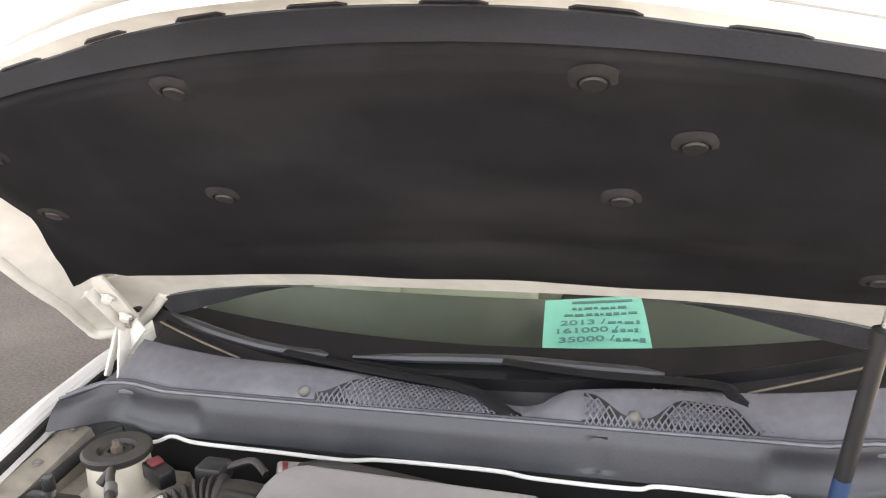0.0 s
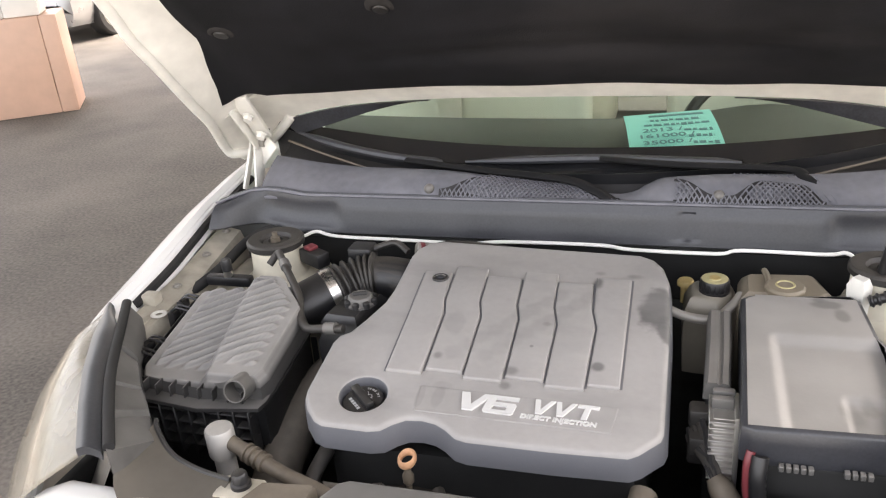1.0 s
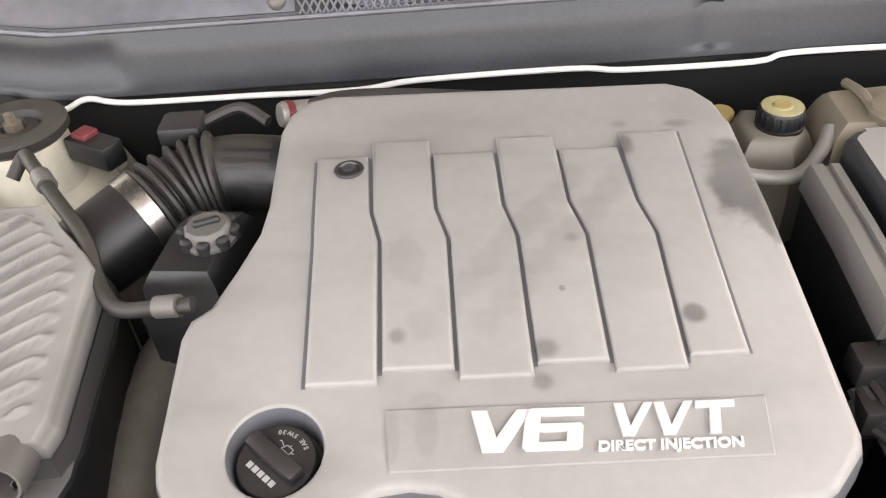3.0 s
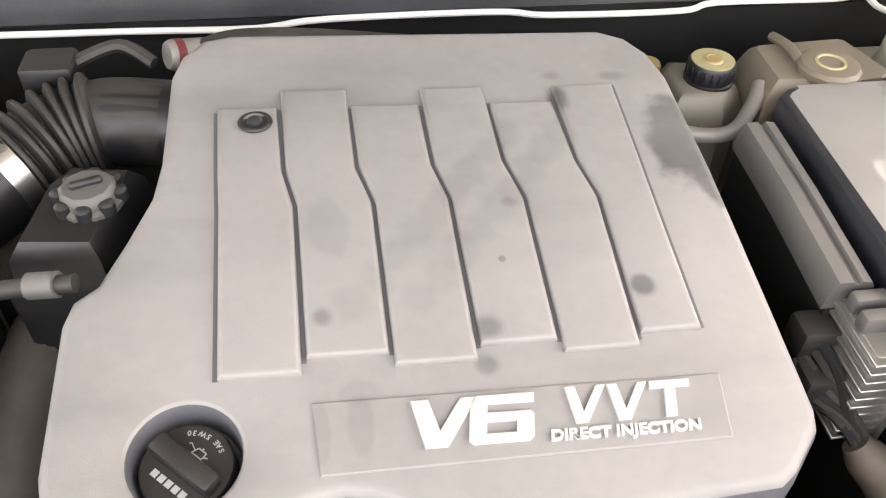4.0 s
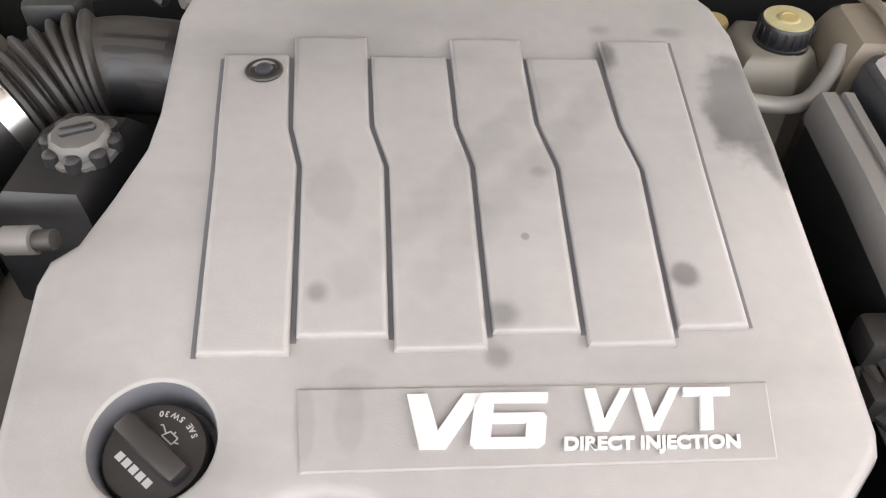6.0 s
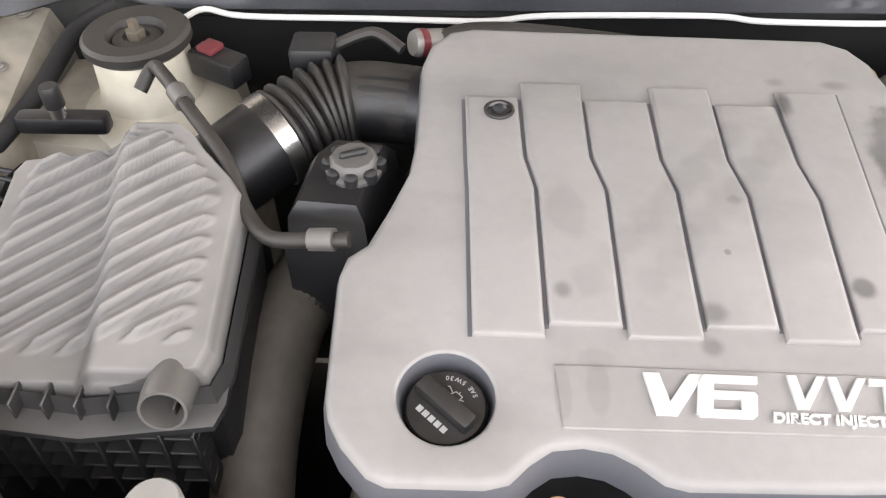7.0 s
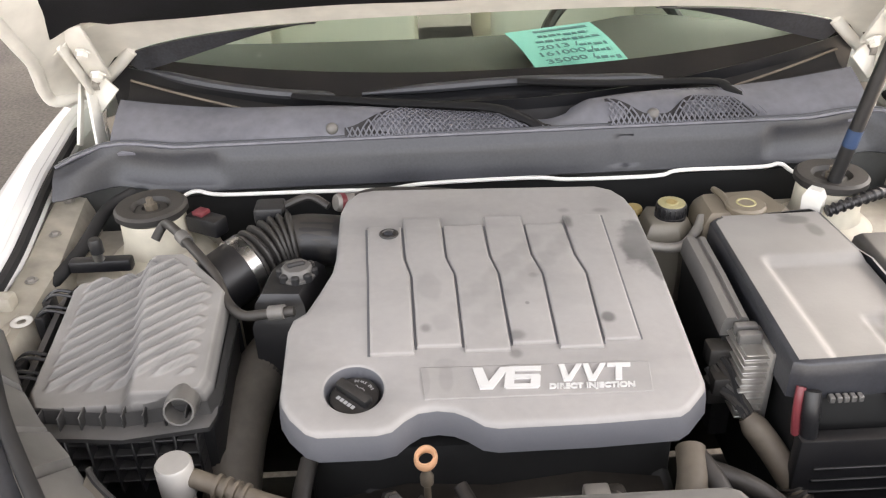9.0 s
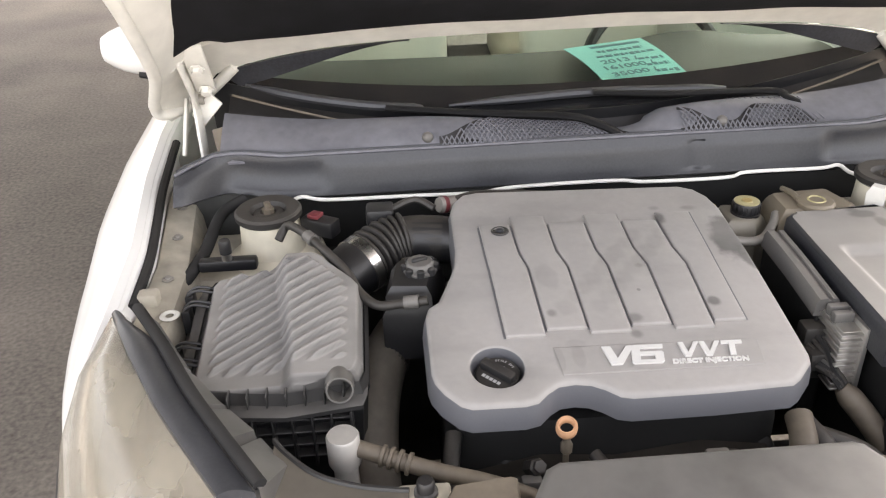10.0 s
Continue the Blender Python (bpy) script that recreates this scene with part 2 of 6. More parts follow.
M_ASPHALT = mat("worn_asphalt", (0.138, 0.122, 0.106), 0.85, contrast=2.6, vary=0.6, scale=60, wear=1.3, bump=0.9, spec=0.3)
M_STONE = mat("pink_marble_cladding", (0.62, 0.40, 0.30), 0.4, vary=0.22, scale=9, wear=2.2, bump=0.05)
M_WALL = mat("pale_plaster", (0.75, 0.72, 0.68), 0.8, vary=0.08, scale=14, wear=1.2, bump=0.2)
M_ROOF = mat("canopy_sheet_metal", (0.16, 0.155, 0.15), 0.5, metal=0.3, vary=0.2, scale=6, wear=0.8, bump=0.1)
M_TYRE = mat("tyre_rubber", (0.025, 0.024, 0.024), 0.75, vary=0.2, scale=60, bump=0.3)
M_SILVER = mat("silver_car_paint", (0.34, 0.34, 0.35), 0.3, metal=0.5, vary=0.06, scale=30, bump=0.0)
M_GUIDE = mat("dull_dusty_plastic", (0.060, 0.055, 0.048), 0.55, vary=0.35, scale=90, wear=12, bump=0.2, dust=0.4, dust_color=(0.17, 0.145, 0.115))
M_WIPER = mat("matt_black_wiper", (0.010, 0.010, 0.011), 0.7, vary=0.3, scale=120, bump=0.1, spec=0.2)
M_STICKER = mat("navy_sticker", (0.015, 0.04, 0.10), 0.5, bump=0.0)
M_BOUNCE = mat("pale_bounce_ground", (0.20, 0.197, 0.192), 0.85, vary=0.12, scale=40, wear=0.6, bump=0.4)
M_BLUE = mat("blue_plastic", (0.04, 0.10, 0.34), 0.4, vary=0.1, bump=0.0)


def glass(name, tint, gloss):
    m = bpy.data.materials.new(name)
    m.use_nodes = True
    N, K = m.node_tree.nodes, m.node_tree.links
    N.remove(N["Principled BSDF"])
    tr, gl, fr, mx = N.new("ShaderNodeBsdfTransparent"), N.new("ShaderNodeBsdfGlossy"), N.new("ShaderNodeLayerWeight"), N.new("ShaderNodeMixShader")
    pw, ad = N.new("ShaderNodeMath"), N.new("ShaderNodeMath")
    pw.operation, ad.operation = "POWER", "MULTIPLY_ADD"
    pw.inputs[1].default_value, ad.inputs[1].default_value, ad.inputs[2].default_value = 5.0, 0.6, 0.035
    tr.inputs[0].default_value = (*tint, 1)
    gl.inputs["Roughness"].default_value = gloss
    K.new(fr.outputs["Facing"], pw.inputs[0])
    K.new(pw.outputs[0], ad.inputs[0])
    K.new(ad.outputs[0], mx.inputs[0])
    K.new(tr.outputs[0], mx.inputs[1])
    K.new(gl.outputs[0], mx.inputs[2])
    K.new(mx.outputs[0], N["Material Output"].inputs[0])
    return m


M_GLASS = glass("green_tinted_glass", (0.87, 0.94, 0.89), 0.02)
M_CLEAR = glass("side_glass", (0.95, 0.97, 0.95), 0.02)


M_LENS_CLEAR = bpy.data.materials.new("hazy_lens_cover")
M_LENS_CLEAR.use_nodes = True
LN, LK = M_LENS_CLEAR.node_tree.nodes, M_LENS_CLEAR.node_tree.links
lt, lm, ln_, lr = LN.new("ShaderNodeBsdfTransparent"), LN.new("ShaderNodeMixShader"), LN.new("ShaderNodeTexNoise"), LN.new("ShaderNodeMapRange")
lb = LN["Principled BSDF"]
lb.inputs["Base Color"].default_value, lb.inputs["Roughness"].default_value = (0.40, 0.36, 0.29, 1), 0.14
ln_.inputs["Scale"].default_value, ln_.inputs["Detail"].default_value = 5, 2
lr.inputs[1].default_value, lr.inputs[2].default_value, lr.inputs[3].default_value, lr.inputs[4].default_value = 0.3, 0.7, 0.40, 0.58
LK.new(ln_.outputs[0], lr.inputs[0])
LK.new(lr.outputs[0], lm.inputs[0])
LK.new(lt.outputs[0], lm.inputs[1])
LK.new(lb.outputs[0], lm.inputs[2])
LK.new(lm.outputs[0], LN["Material Output"].inputs[0])


# ---- builders ----
def thing(name, at, label, category, group="", kind=""):
    ob = new(name)
    ob.empty_display_size = 0.05
    ob.location = at
    return tagged(ob, label, category, group, kind)


def part(name, bm, material, parent, label="", smooth=True, angle=40):
    """Links a bmesh, given in world coordinates, as one mesh object under a thing or a part."""
    top = parent
    while top is not None and top.parent is not None:
        top = top.parent
    if top is not None:
        bmesh.ops.translate(bm, verts=bm.verts, vec=-Vector(top.location))
    bmesh.ops.recalc_face_normals(bm, faces=bm.faces)
    me = bpy.data.meshes.new(name)
    if smooth:
        for f in bm.faces:
            f.smooth = True
        for e in bm.edges:
            if len(e.link_faces) == 2 and e.calc_face_angle(0) > radians(angle):
                e.smooth = False
    bm.to_mesh(me)
    bm.free()
    me.materials.append(material)
    ob = new(name, me)
    ob.parent = parent
    if label:
        ob["label"] = label
    return ob


def B():
    return bmesh.new()


def box(bm, x0, x1, y0, y1, z0, z1, bev=0.003, seg=2, m=None):
    r = bmesh.ops.create_cube(bm, size=1.0)
    vs = r["verts"]
    for v in vs:
        v.co = Vector((x0 + (v.co.x + 0.5) * (x1 - x0), y0 + (v.co.y + 0.5) * (y1 - y0), z0 + (v.co.z + 0.5) * (z1 - z0)))
    es = {e for v in vs for e in v.link_edges}
    if bev > 0:
        r = bmesh.ops.bevel(bm, geom=list(es), offset=bev, segments=seg, affect="EDGES", profile=0.5)
        vs = list({v for f in r["faces"] for v in f.verts} | {v for v in vs if v.is_valid})
    if m is not None:
        bmesh.ops.transform(bm, matrix=m, verts=vs)
    return vs


def spline(pts, n=6, closed=False):
    pts = [Vector(p) for p in pts]
    if len(pts) < 3:
        return pts
    out, k = [], len(pts)
    for i in range(k if closed else k - 1):
        if closed:
            a, b, c, d = pts[(i - 1) % k], pts[i], pts[(i + 1) % k], pts[(i + 2) % k]
        else:
            a, b, c, d = pts[max(i - 1, 0)], pts[i], pts[i + 1], pts[min(i + 2, k - 1)]
        for j in range(n):
            t = j / n
            out.append(0.5 * (2 * b + (c - a) * t + (2 * a - 5 * b + 4 * c - d) * t * t + (3 * b - a - 3 * c + d) * t ** 3))
    if not closed:
        out.append(pts[-1])
    return out


def tube(bm, pts, r, seg=12, n=6, closed=False, flat=1.0, up=(0, 0, 1)):
    """A round (or flattened) bar along a smooth line; r: a radius, or a function of the way along, 0 to 1."""
    line = spline(pts, n, closed)
    rings, k = [], len(line)
    for i, p in enumerate(line):
        a = line[(i - 1) % k] if closed else line[max(i - 1, 0)]
        c = line[(i + 1) % k] if closed else line[min(i + 1, k - 1)]
        d = (c - a).normalized()
        side = d.cross(Vector(up))
        if side.length < 0.05:
            side = d.cross(Vector((0, 1, 0.1)))
        side.normalize()
        top = side.cross(d).normalized()
        rad = r(i / (k - 1)) if callable(r) else r
        rings.append([bm.verts.new(p + side * math.cos(u) * rad + top * math.sin(u) * rad * flat) for u in (2 * math.pi * j / seg for j in range(seg))])
    for i in range(k if closed else k - 1):
        for j in range(seg):
            bm.faces.new((rings[i][j], rings[i][(j + 1) % seg], rings[(i + 1) % k][(j + 1) % seg], rings[(i + 1) % k][j]))
    if not closed:
        bm.faces.new(rings[0])
        bm.faces.new(rings[-1])
    return rings


def lathe(bm, profile, m=None, seg=28, close=True):
    """Turns (radius, height) pairs round the z axis; m places it."""
    m = m or Matrix()
    rings = []
    for r, z in profile:
        if r < 1e-5:
            rings.append([bm.verts.new(m @ Vector((0, 0, z)))])
        else:
            rings.append([bm.verts.new(m @ Vector((r * math.cos(a), r * math.sin(a), z))) for a in (2 * math.pi * j / seg for j in range(seg))])
    for a, b in zip(rings, rings[1:]):
        for j in range(seg):
            k = (j + 1) % seg
            if len(a) == 1 and len(b) == 1:
                continue
            if len(a) == 1:
                bm.faces.new((a[0], b[j], b[k]))
            elif len(b) == 1:
                bm.faces.new((a[j], a[k], b[0]))
            else:
                bm.faces.new((a[j], a[k], b[k], b[j]))
    if close:
        for ring in (rings[0], rings[-1]):
            if len(ring) > 2:
                bm.faces.new(ring)
    return rings


def offset(poly, d):
    """A closed outline moved outwards by d (counter-clockwise outlines)."""
    out, k = [], len(poly)
    area = sum(poly[i][0] * poly[(i + 1) % k][1] - poly[(i + 1) % k][0] * poly[i][1] for i in range(k))
    sign = 1 if area > 0 else -1
    for i in range(k):
        a, b, c = Vector(poly[i - 1]), Vector(poly[i]), Vector(poly[(i + 1) % k])
        e1, e2 = (b - a).normalized(), (c - b).normalized()
        n1, n2 = Vector((e1.y, -e1.x)) * sign, Vector((e2.y, -e2.x)) * sign
        n = n1 + n2
        n = n / max(0.35, n.length_squared / 2)
        out.append((b.x + n.x * d, b.y + n.y * d))
    return out


def rings_to(bm, rings, cap_first=True, cap_last=True):
    k = len(rings[0])
    for a, b in zip(rings, rings[1:]):
        for j in range(k):
            bm.faces.new((a[j], a[(j + 1) % k], b[(j + 1) % k], b[j]))
    if cap_first:
        bm.faces.new(rings[0])
    if cap_last:
        bm.faces.new(rings[-1])


def prism(bm, poly, levels, place=None, caps=(True, True)):
    """Stacks an outline: levels are (outward offset, height); place turns (x, y, height) into a point."""
    place = place or (lambda x, y, w: Vector((x, y, w)))
    rings = []
    for d, w in levels:
        rings.append([bm.verts.new(place(x, y, w)) for x, y in (offset(poly, d) if d else poly)])
    rings_to(bm, rings, *caps)
    return rings


def sheet(bm, fn, nu, nv, thick=None):
    """A surface fn(u, v), u and v from 0 to 1; thick: a vector or function for its other side."""
    top = [[bm.verts.new(Vector(fn(i / nu, j / nv))) for j in range(nv + 1)] for i in range(nu + 1)]
    for i in range(nu):
        for j in range(nv):
            bm.faces.new((top[i][j], top[i + 1][j], top[i + 1][j + 1], top[i][j + 1]))
    if thick is not None:
        t = Vector(thick)
        low = [[bm.verts.new(v.co + t) for v in row] for row in top]
        for i in range(nu):
            for j in range(nv):
                bm.faces.new((low[i][j], low[i][j + 1], low[i + 1][j + 1], low[i + 1][j]))
        for i in range(nu):
            bm.faces.new((top[i][0], top[i + 1][0], low[i + 1][0], low[i][0]))
            bm.faces.new((top[i][nv], low[i][nv], low[i + 1][nv], top[i + 1][nv]))
        for j in range(nv):
            bm.faces.new((top[0][j], low[0][j], low[0][j + 1], top[0][j + 1]))
            bm.faces.new((top[nu][j], top[nu][j + 1], low[nu][j + 1], low[nu][j]))
    return top


def lerp(table, v):
    """Linear look-up in ((v, value), ...)."""
    if v <= table[0][0]:
        return table[0][1]
    for (a, p), (b, q) in zip(table, table[1:]):
        if v <= b:
            return p + (q - p) * (v - a) / (b - a)
    return table[-1][1]


def ease(t):
    t = min(1, max(0, t))
    return t * t * (3 - 2 * t)


def lettering(bm, body, size, depth, m, bold=0.0, shear=0.0, wide=1.0):
    cu = bpy.data.curves.new("lettering", "FONT")
    cu.body, cu.size, cu.extrude, cu.offset, cu.shear = body, size, depth, bold, shear
    ob = bpy.data.objects.new("lettering", cu)
    me = bpy.data.meshes.new_from_object(ob)
    me.transform(m @ Matrix.Diagonal((wide, 1, 1, 1)))
    bm.from_mesh(me)
    bpy.data.objects.remove(ob)
    bpy.data.meshes.remove(me)
    bpy.data.curves.remove(cu)


def turn_to(d, at):
    """A pose whose z axis looks along d."""
    return Matrix.Translation(at) @ Vector(d).to_track_quat("Z", "Y").to_matrix().to_4x4()


# ---- ground and surroundings ----
bm = B()
sheet(bm, lambda u, v: (-60 + 120 * u, -60 + 120 * v, 0), 24, 24)
part("ground", bm, M_ASPHALT, None)
tagged(bpy.data.objects["ground"], "worn dusty grey asphalt of a car yard", "ground", kind="structure")

# unseen pale ground, added to throw sunlight up under the hood
bm = B()
sheet(bm, lambda u, v: (-14 + 28 * u, -16 + 13.5 * v, 0.006), 8, 6)
tagged(part("pavement", bm, M_BOUNCE, None), "unseen pale ground sheet added to bounce sunlight up", "pavement", kind="structure")
bm = B()


def canopy_line(u, v):
    x = -6.4 + 10.0 * u
    return (x, -1.9 + 12.7 * v, 3.7 + (0.05 if int(u * 56) % 2 else 0.0))


sheet(bm, canopy_line, 112, 2, (0, 0, 0.03))
tagged(part("canopy", bm, M_ROOF, None, smooth=False), "ribbed sheet metal shade canopy over the parking bay", "canopy", kind="structure")
for px in (-6.2, 3.4):
    for py in (-1.7, 10.4):
        bm = B()
        box(bm, px - 0.06, px + 0.06, py - 0.06, py + 0.06, 0, 3.7, 0.008)
        tagged(part("canopy_post", bm, M_ROOF, None), "plain steel post carrying the shade canopy", "post", "canopy posts", "structure")

# clad pier by the yard, with a shelf and boxes above it
PIER = Matrix.Translation((-5.10, 4.45, 0)) @ Matrix.Rotation(radians(33), 4, "Z")
pier = thing("stone_pier", (-5.08, 4.62, 0), "low square pier clad in pinkish marble slabs", "pier")
for x0, x1, y0, y1 in ((-0.36, 0.20, -0.02, 0.5), (0.204, 0.34, -0.02, 0.5)):
    bm = B()
    box(bm, x0, x1, y0, y1, 0, 0.80, 0.008, 2, PIER)
    part("slab", bm, M_STONE, pier)
shop = thing("display_stand", (-5.1, 4.7, 0.8), "white display stand with shelves on the marble pier", "stand")
for name, x0, x1, z0, z1, material in (("cabinet", -0.34, -0.06, 0.802, 1.9, M_WALL), ("drawer", -0.055, 0.22, 0.802, 0.95, M_WALL), ("shelf", -0.055, 0.24, 0.952, 0.975, M_STONE), ("carton", 0.0, 0.16, 0.977, 1.05, M_TAN)):
    bm = B()
    box(bm, x0, x1, 0.03, 0.4, z0, z1, 0.008, 2, PIER)
    part(name, bm, material, shop)
shelf = thing("shelf_unit", (-5.55, 4.45, 0), "pale low shelf unit with dark openings beside the pier", "shelf")
for z0, z1, material in ((0.0, 0.06, M_STONE), (0.06, 0.28, M_BLACK), (0.28, 0.34, M_WALL), (0.34, 0.60, M_BLACK), (0.60, 0.66, M_WALL)):
    bm = B()
    box(bm, -0.80, -0.375, 0.1, 0.5, z0 + 0.001, z1, 0.005, 2, PIER)
    part("panel", bm, material, shelf)
bm = B()
box(bm, -0.62, -0.38, 0.12, 0.4, 0.662, 0.80, 0.01, 2, PIER)
tagged(part("blue_crate", bm, M_BLUE, None), "small bright blue plastic crate on the shelf unit", "crate")
bm = B()
box(bm, -30, 30, 16, 16.3, 0, 3.2, 0)
tagged(part("wall_far", bm, M_WALL, None), "pale plastered wall at the end of the yard", "wall", kind="structure")


def wheel(parent, cx, cy, r, w, out):
    hub = Matrix.Translation((cx, cy, r)) @ Matrix.Rotation(radians(90 * out), 4, "Y")
    bm = B()
    lathe(bm, [(r * 0.66, -w / 2), (r * 0.9, -w / 2), (r * 0.98, -w * 0.4), (r, -w * 0.25), (r, w * 0.25), (r * 0.98, w * 0.4), (r * 0.9, w / 2), (r * 0.66, w / 2)], hub, 36, close=False)
    wh = part("wheel", bm, M_TYRE, parent)
    bm = B()
    lathe(bm, [(r * 0.66, -w / 2), (r * 0.66, w * 0.42), (r * 0.62, w * 0.46), (r * 0.58, w * 0.3), (r * 0.58, w * 0.05), (0.02, w * 0.05)], hub, 36)
    for k in range(5):
        a = 2 * math.pi * k / 5
        box(bm, 0.02, r * 0.6, -0.035, 0.035, w * 0.18, w * 0.40, 0.01, m=hub @ Matrix.Rotation(a, 4, "Z"))
    lathe(bm, [(0.07, w * 0.1), (0.07, w * 0.42), (0.0, w * 0.45)], hub, 20)
    part("rim", bm, M_METAL, wh, "alloy rim with five broad spokes")


# parked car far behind the pier
far = thing("parked_car", (-8.3, 9.6, 0), "silver parked saloon seen behind the pier", "car")
bm = B()
secs = []
for y, zb, zt, hw in ((8.75, 0.35, 0.62, 0.75), (8.85, 0.22, 0.85, 0.86), (9.6, 0.2, 0.95, 0.9), (11.6, 0.2, 0.98, 0.9), (12.6, 0.22, 1.0, 0.86), (12.9, 0.4, 0.8, 0.78)):
    pts = [(-hw + 0.06, zb), (hw - 0.06, zb), (hw, zb + 0.15), (hw, zt - 0.2), (hw - 0.08, zt), (-hw + 0.08, zt), (-hw, zt - 0.2), (-hw, zb + 0.15)]
    secs.append([bm.verts.new((-8.3 - (y - 10.8) * 0.0 + x, y - 0.9, z)) for x, z in pts])
rings_to(bm, secs)
part("body", bm, M_SILVER, far)
bm = B()
secs = []
for y, zt, hw in ((8.9, 0.94, 0.72), (9.5, 1.40, 0.60), (10.8, 1.44, 0.60), (11.6, 0.97, 0.70)):
    secs.append([bm.verts.new((-8.3 + x, y, z)) for x, z in ((-hw - 0.1, 0.9), (hw + 0.1, 0.9), (hw, zt), (-hw, zt))])
rings_to(bm, secs)
part("cabin", bm, M_BLACK, far, "dark glazed cabin")
for cx, out in ((-9.12, -1), (-7.48, 1)):
    for cy in (8.65, 11.1):
        wheel(far, cx, cy, 0.32, 0.22, out)

# ---- the white car: outer body ----
car = thing("car", (0, 1.9, 0), "white saloon car parked with its hood propped open", "car")
FENDER_EDGE = ((-0.46, -0.65), (-0.36, -0.70), (-0.286, -0.725), (-0.23, -0.727), (-0.179, -0.722), (-0.10, -0.711), (0.06, -0.712), (0.27, -0.738), (0.45, -0.752), (0.60, -0.755), (0.95, -0.75))
FENDER_TOP = ((-0.46, 0.72), (-0.36, 0.75), (-0.286, 0.79), (-0.23, 0.83), (-0.179, 0.868), (-0.10, 0.897), (0.06, 0.918), (0.27, 0.94), (0.45, 0.952), (0.7, 0.965), (0.95, 0.975))
FENDER_OUT = ((-0.46, 0.69), (-0.314, 0.755), (-0.165, 0.79), (0.0, 0.818), (0.2, 0.846), (0.45, 0.862), (0.95, 0.872))


def fender_fn(s):
    """Fender skin: from the inner flange over the crown and down to the sill; s is -1 or 1 for the side."""
    def fn(u, v):
        y = -0.44 + 1.33 * u
        xe, zt, xo = -lerp(FENDER_EDGE, y), lerp(FENDER_TOP, y), lerp(FENDER_OUT, y)
        prof = [(xe - 0.012, zt - 0.035), (xe, zt - 0.006), (xe + 0.012, zt), (xe + (xo - xe) * 0.45, zt - 0.020), (xe + (xo - xe) * 0.8, zt - 0.055), (xo, zt - 0.115), (xo + 0.004, zt - 0.20), (xo + 0.002, zt - 0.32), (xo - 0.01, 0.5), (xo - 0.02, 0.30)]
        f = v * (len(prof) - 1)
        i = min(int(f), len(prof) - 2)
        p = Vector(prof[i]).lerp(Vector(prof[i + 1]), f - i)
        return (s * p.x, y, p.y)
    return fn


for s in (-1, 1):
    bm = B()
    sheet(bm, fender_fn(s), 48, 27, (-s * 0.006, 0, -0.004))
    part("fender", bm, M_PAINT, car)

# rubber edge between fender and inner sheet
for s in (-1, 1):
    bm = B()
    tube(bm, [(s * (-lerp(FENDER_EDGE, y) - 0.014), y, lerp(FENDER_TOP, y) - 0.020) for y in (-0.06, 0.05, 0.15, 0.25, 0.35, 0.45)], 0.008, 8)
    part("edge_seal", bm, M_RUBBER, car, "black rubber edge seal")

# doors and sills behind the fenders, greenhouse pillars, roof, boot
for s in (-1, 1):
    bm = B()
    secs = []
    for y, zt, xo in ((0.892, 0.972, 0.874), (1.6, 0.985, 0.885), (2.6, 1.0, 0.885), (3.4, 1.01, 0.87), (3.75, 0.98, 0.80)):
        secs.append([bm.verts.new((s * x, y, z)) for x, z in ((0.72, zt), (xo - 0.12, zt - 0.01), (xo - 0.03, zt - 0.1), (xo, zt - 0.25), (xo - 0.01, 0.45), (xo - 0.05, 0.22), (xo - 0.12, 0.22), (0.72, 0.4))])
    rings_to(bm, secs)
    part("door_side", bm, M_PAINT, car)
    bm = B()
    sheet(bm, lambda u, v: (s * (0.705 - 0.03 * v), 0.95 + 2.3 * u, 0.985 - 0.55 * v), 10, 5, (s * 0.01, 0, 0))
    part("door_trim", bm, M_TRIM_IN, car, "light grey inner door trim")
    bm = B()
    tube(bm, [(s * 0.715, 0.74, 0.985), (s * 0.68, 1.0, 1.15), (s * 0.62, 1.35, 1.36), (s * 0.56, 1.7, 1.44)], 0.032, 10)
    part("pillar", bm, M_PAINT, car)
    bm = B()
    tube(bm, [(s * 0.715, 2.02, 0.98), (s * 0.66, 2.02, 1.25), (s * 0.57, 2.02, 1.44)], 0.04, 10)
    part("pillar", bm, M_BLACK, car, "dark centre pillar")
    bm = B()
    tube(bm, [(s * 0.715, 3.3, 1.0), (s * 0.64, 3.0, 1.25), (s * 0.56, 2.7, 1.43)], 0.06, 10)
    part("pillar", bm, M_PAINT, car)
    bm = B()
    sheet(bm, lambda u, v: (s * (0.72 - 0.12 * v), 1.0 + 2.1 * u - 0.2 * v * (2 * u - 1), 0.98 + 0.42 * v), 8, 4, (s * 0.004, 0, 0))
    ob = part("side_window", bm, M_CLEAR, car)
    ob.visible_shadow = False
bm = B()
sheet(bm, lambda u, v: (-0.57 + 1.14 * u, 1.45 + 1.35 * v, 1.44 + 0.03 * math.sin(math.pi * u) + 0.02 * math.sin(math.pi * v)), 12, 8, (0, 0, -0.03))
part("roof", bm, M_PAINT, car)
bm = B()
sheet(bm, lambda u, v: ((-0.57 + 1.14 * u) * (1 + 0.2 * v), 2.8 + 0.55 * v, 1.44 - 0.43 * v), 8, 6, (0, 0, -0.005))
part("rear_window", bm, M_CLEAR, car).visible_shadow = False
bm = B()
secs = [[bm.verts.new((x, y, z)) for x, z in ((-0.78, 0.4), (0.78, 0.4), (0.78, zt - 0.02), (-0.78, zt - 0.02))] for y, zt in ((3.3, 1.02), (3.76, 1.0), (3.95, 0.85))]
rings_to(bm, secs)
part("boot", bm, M_PAINT, car)
bm = B()
box(bm, -0.75, 0.75, 0.9, 3.4, 0.24, 0.30, 0.01)
part("floor_pan", bm, M_DARK, car)
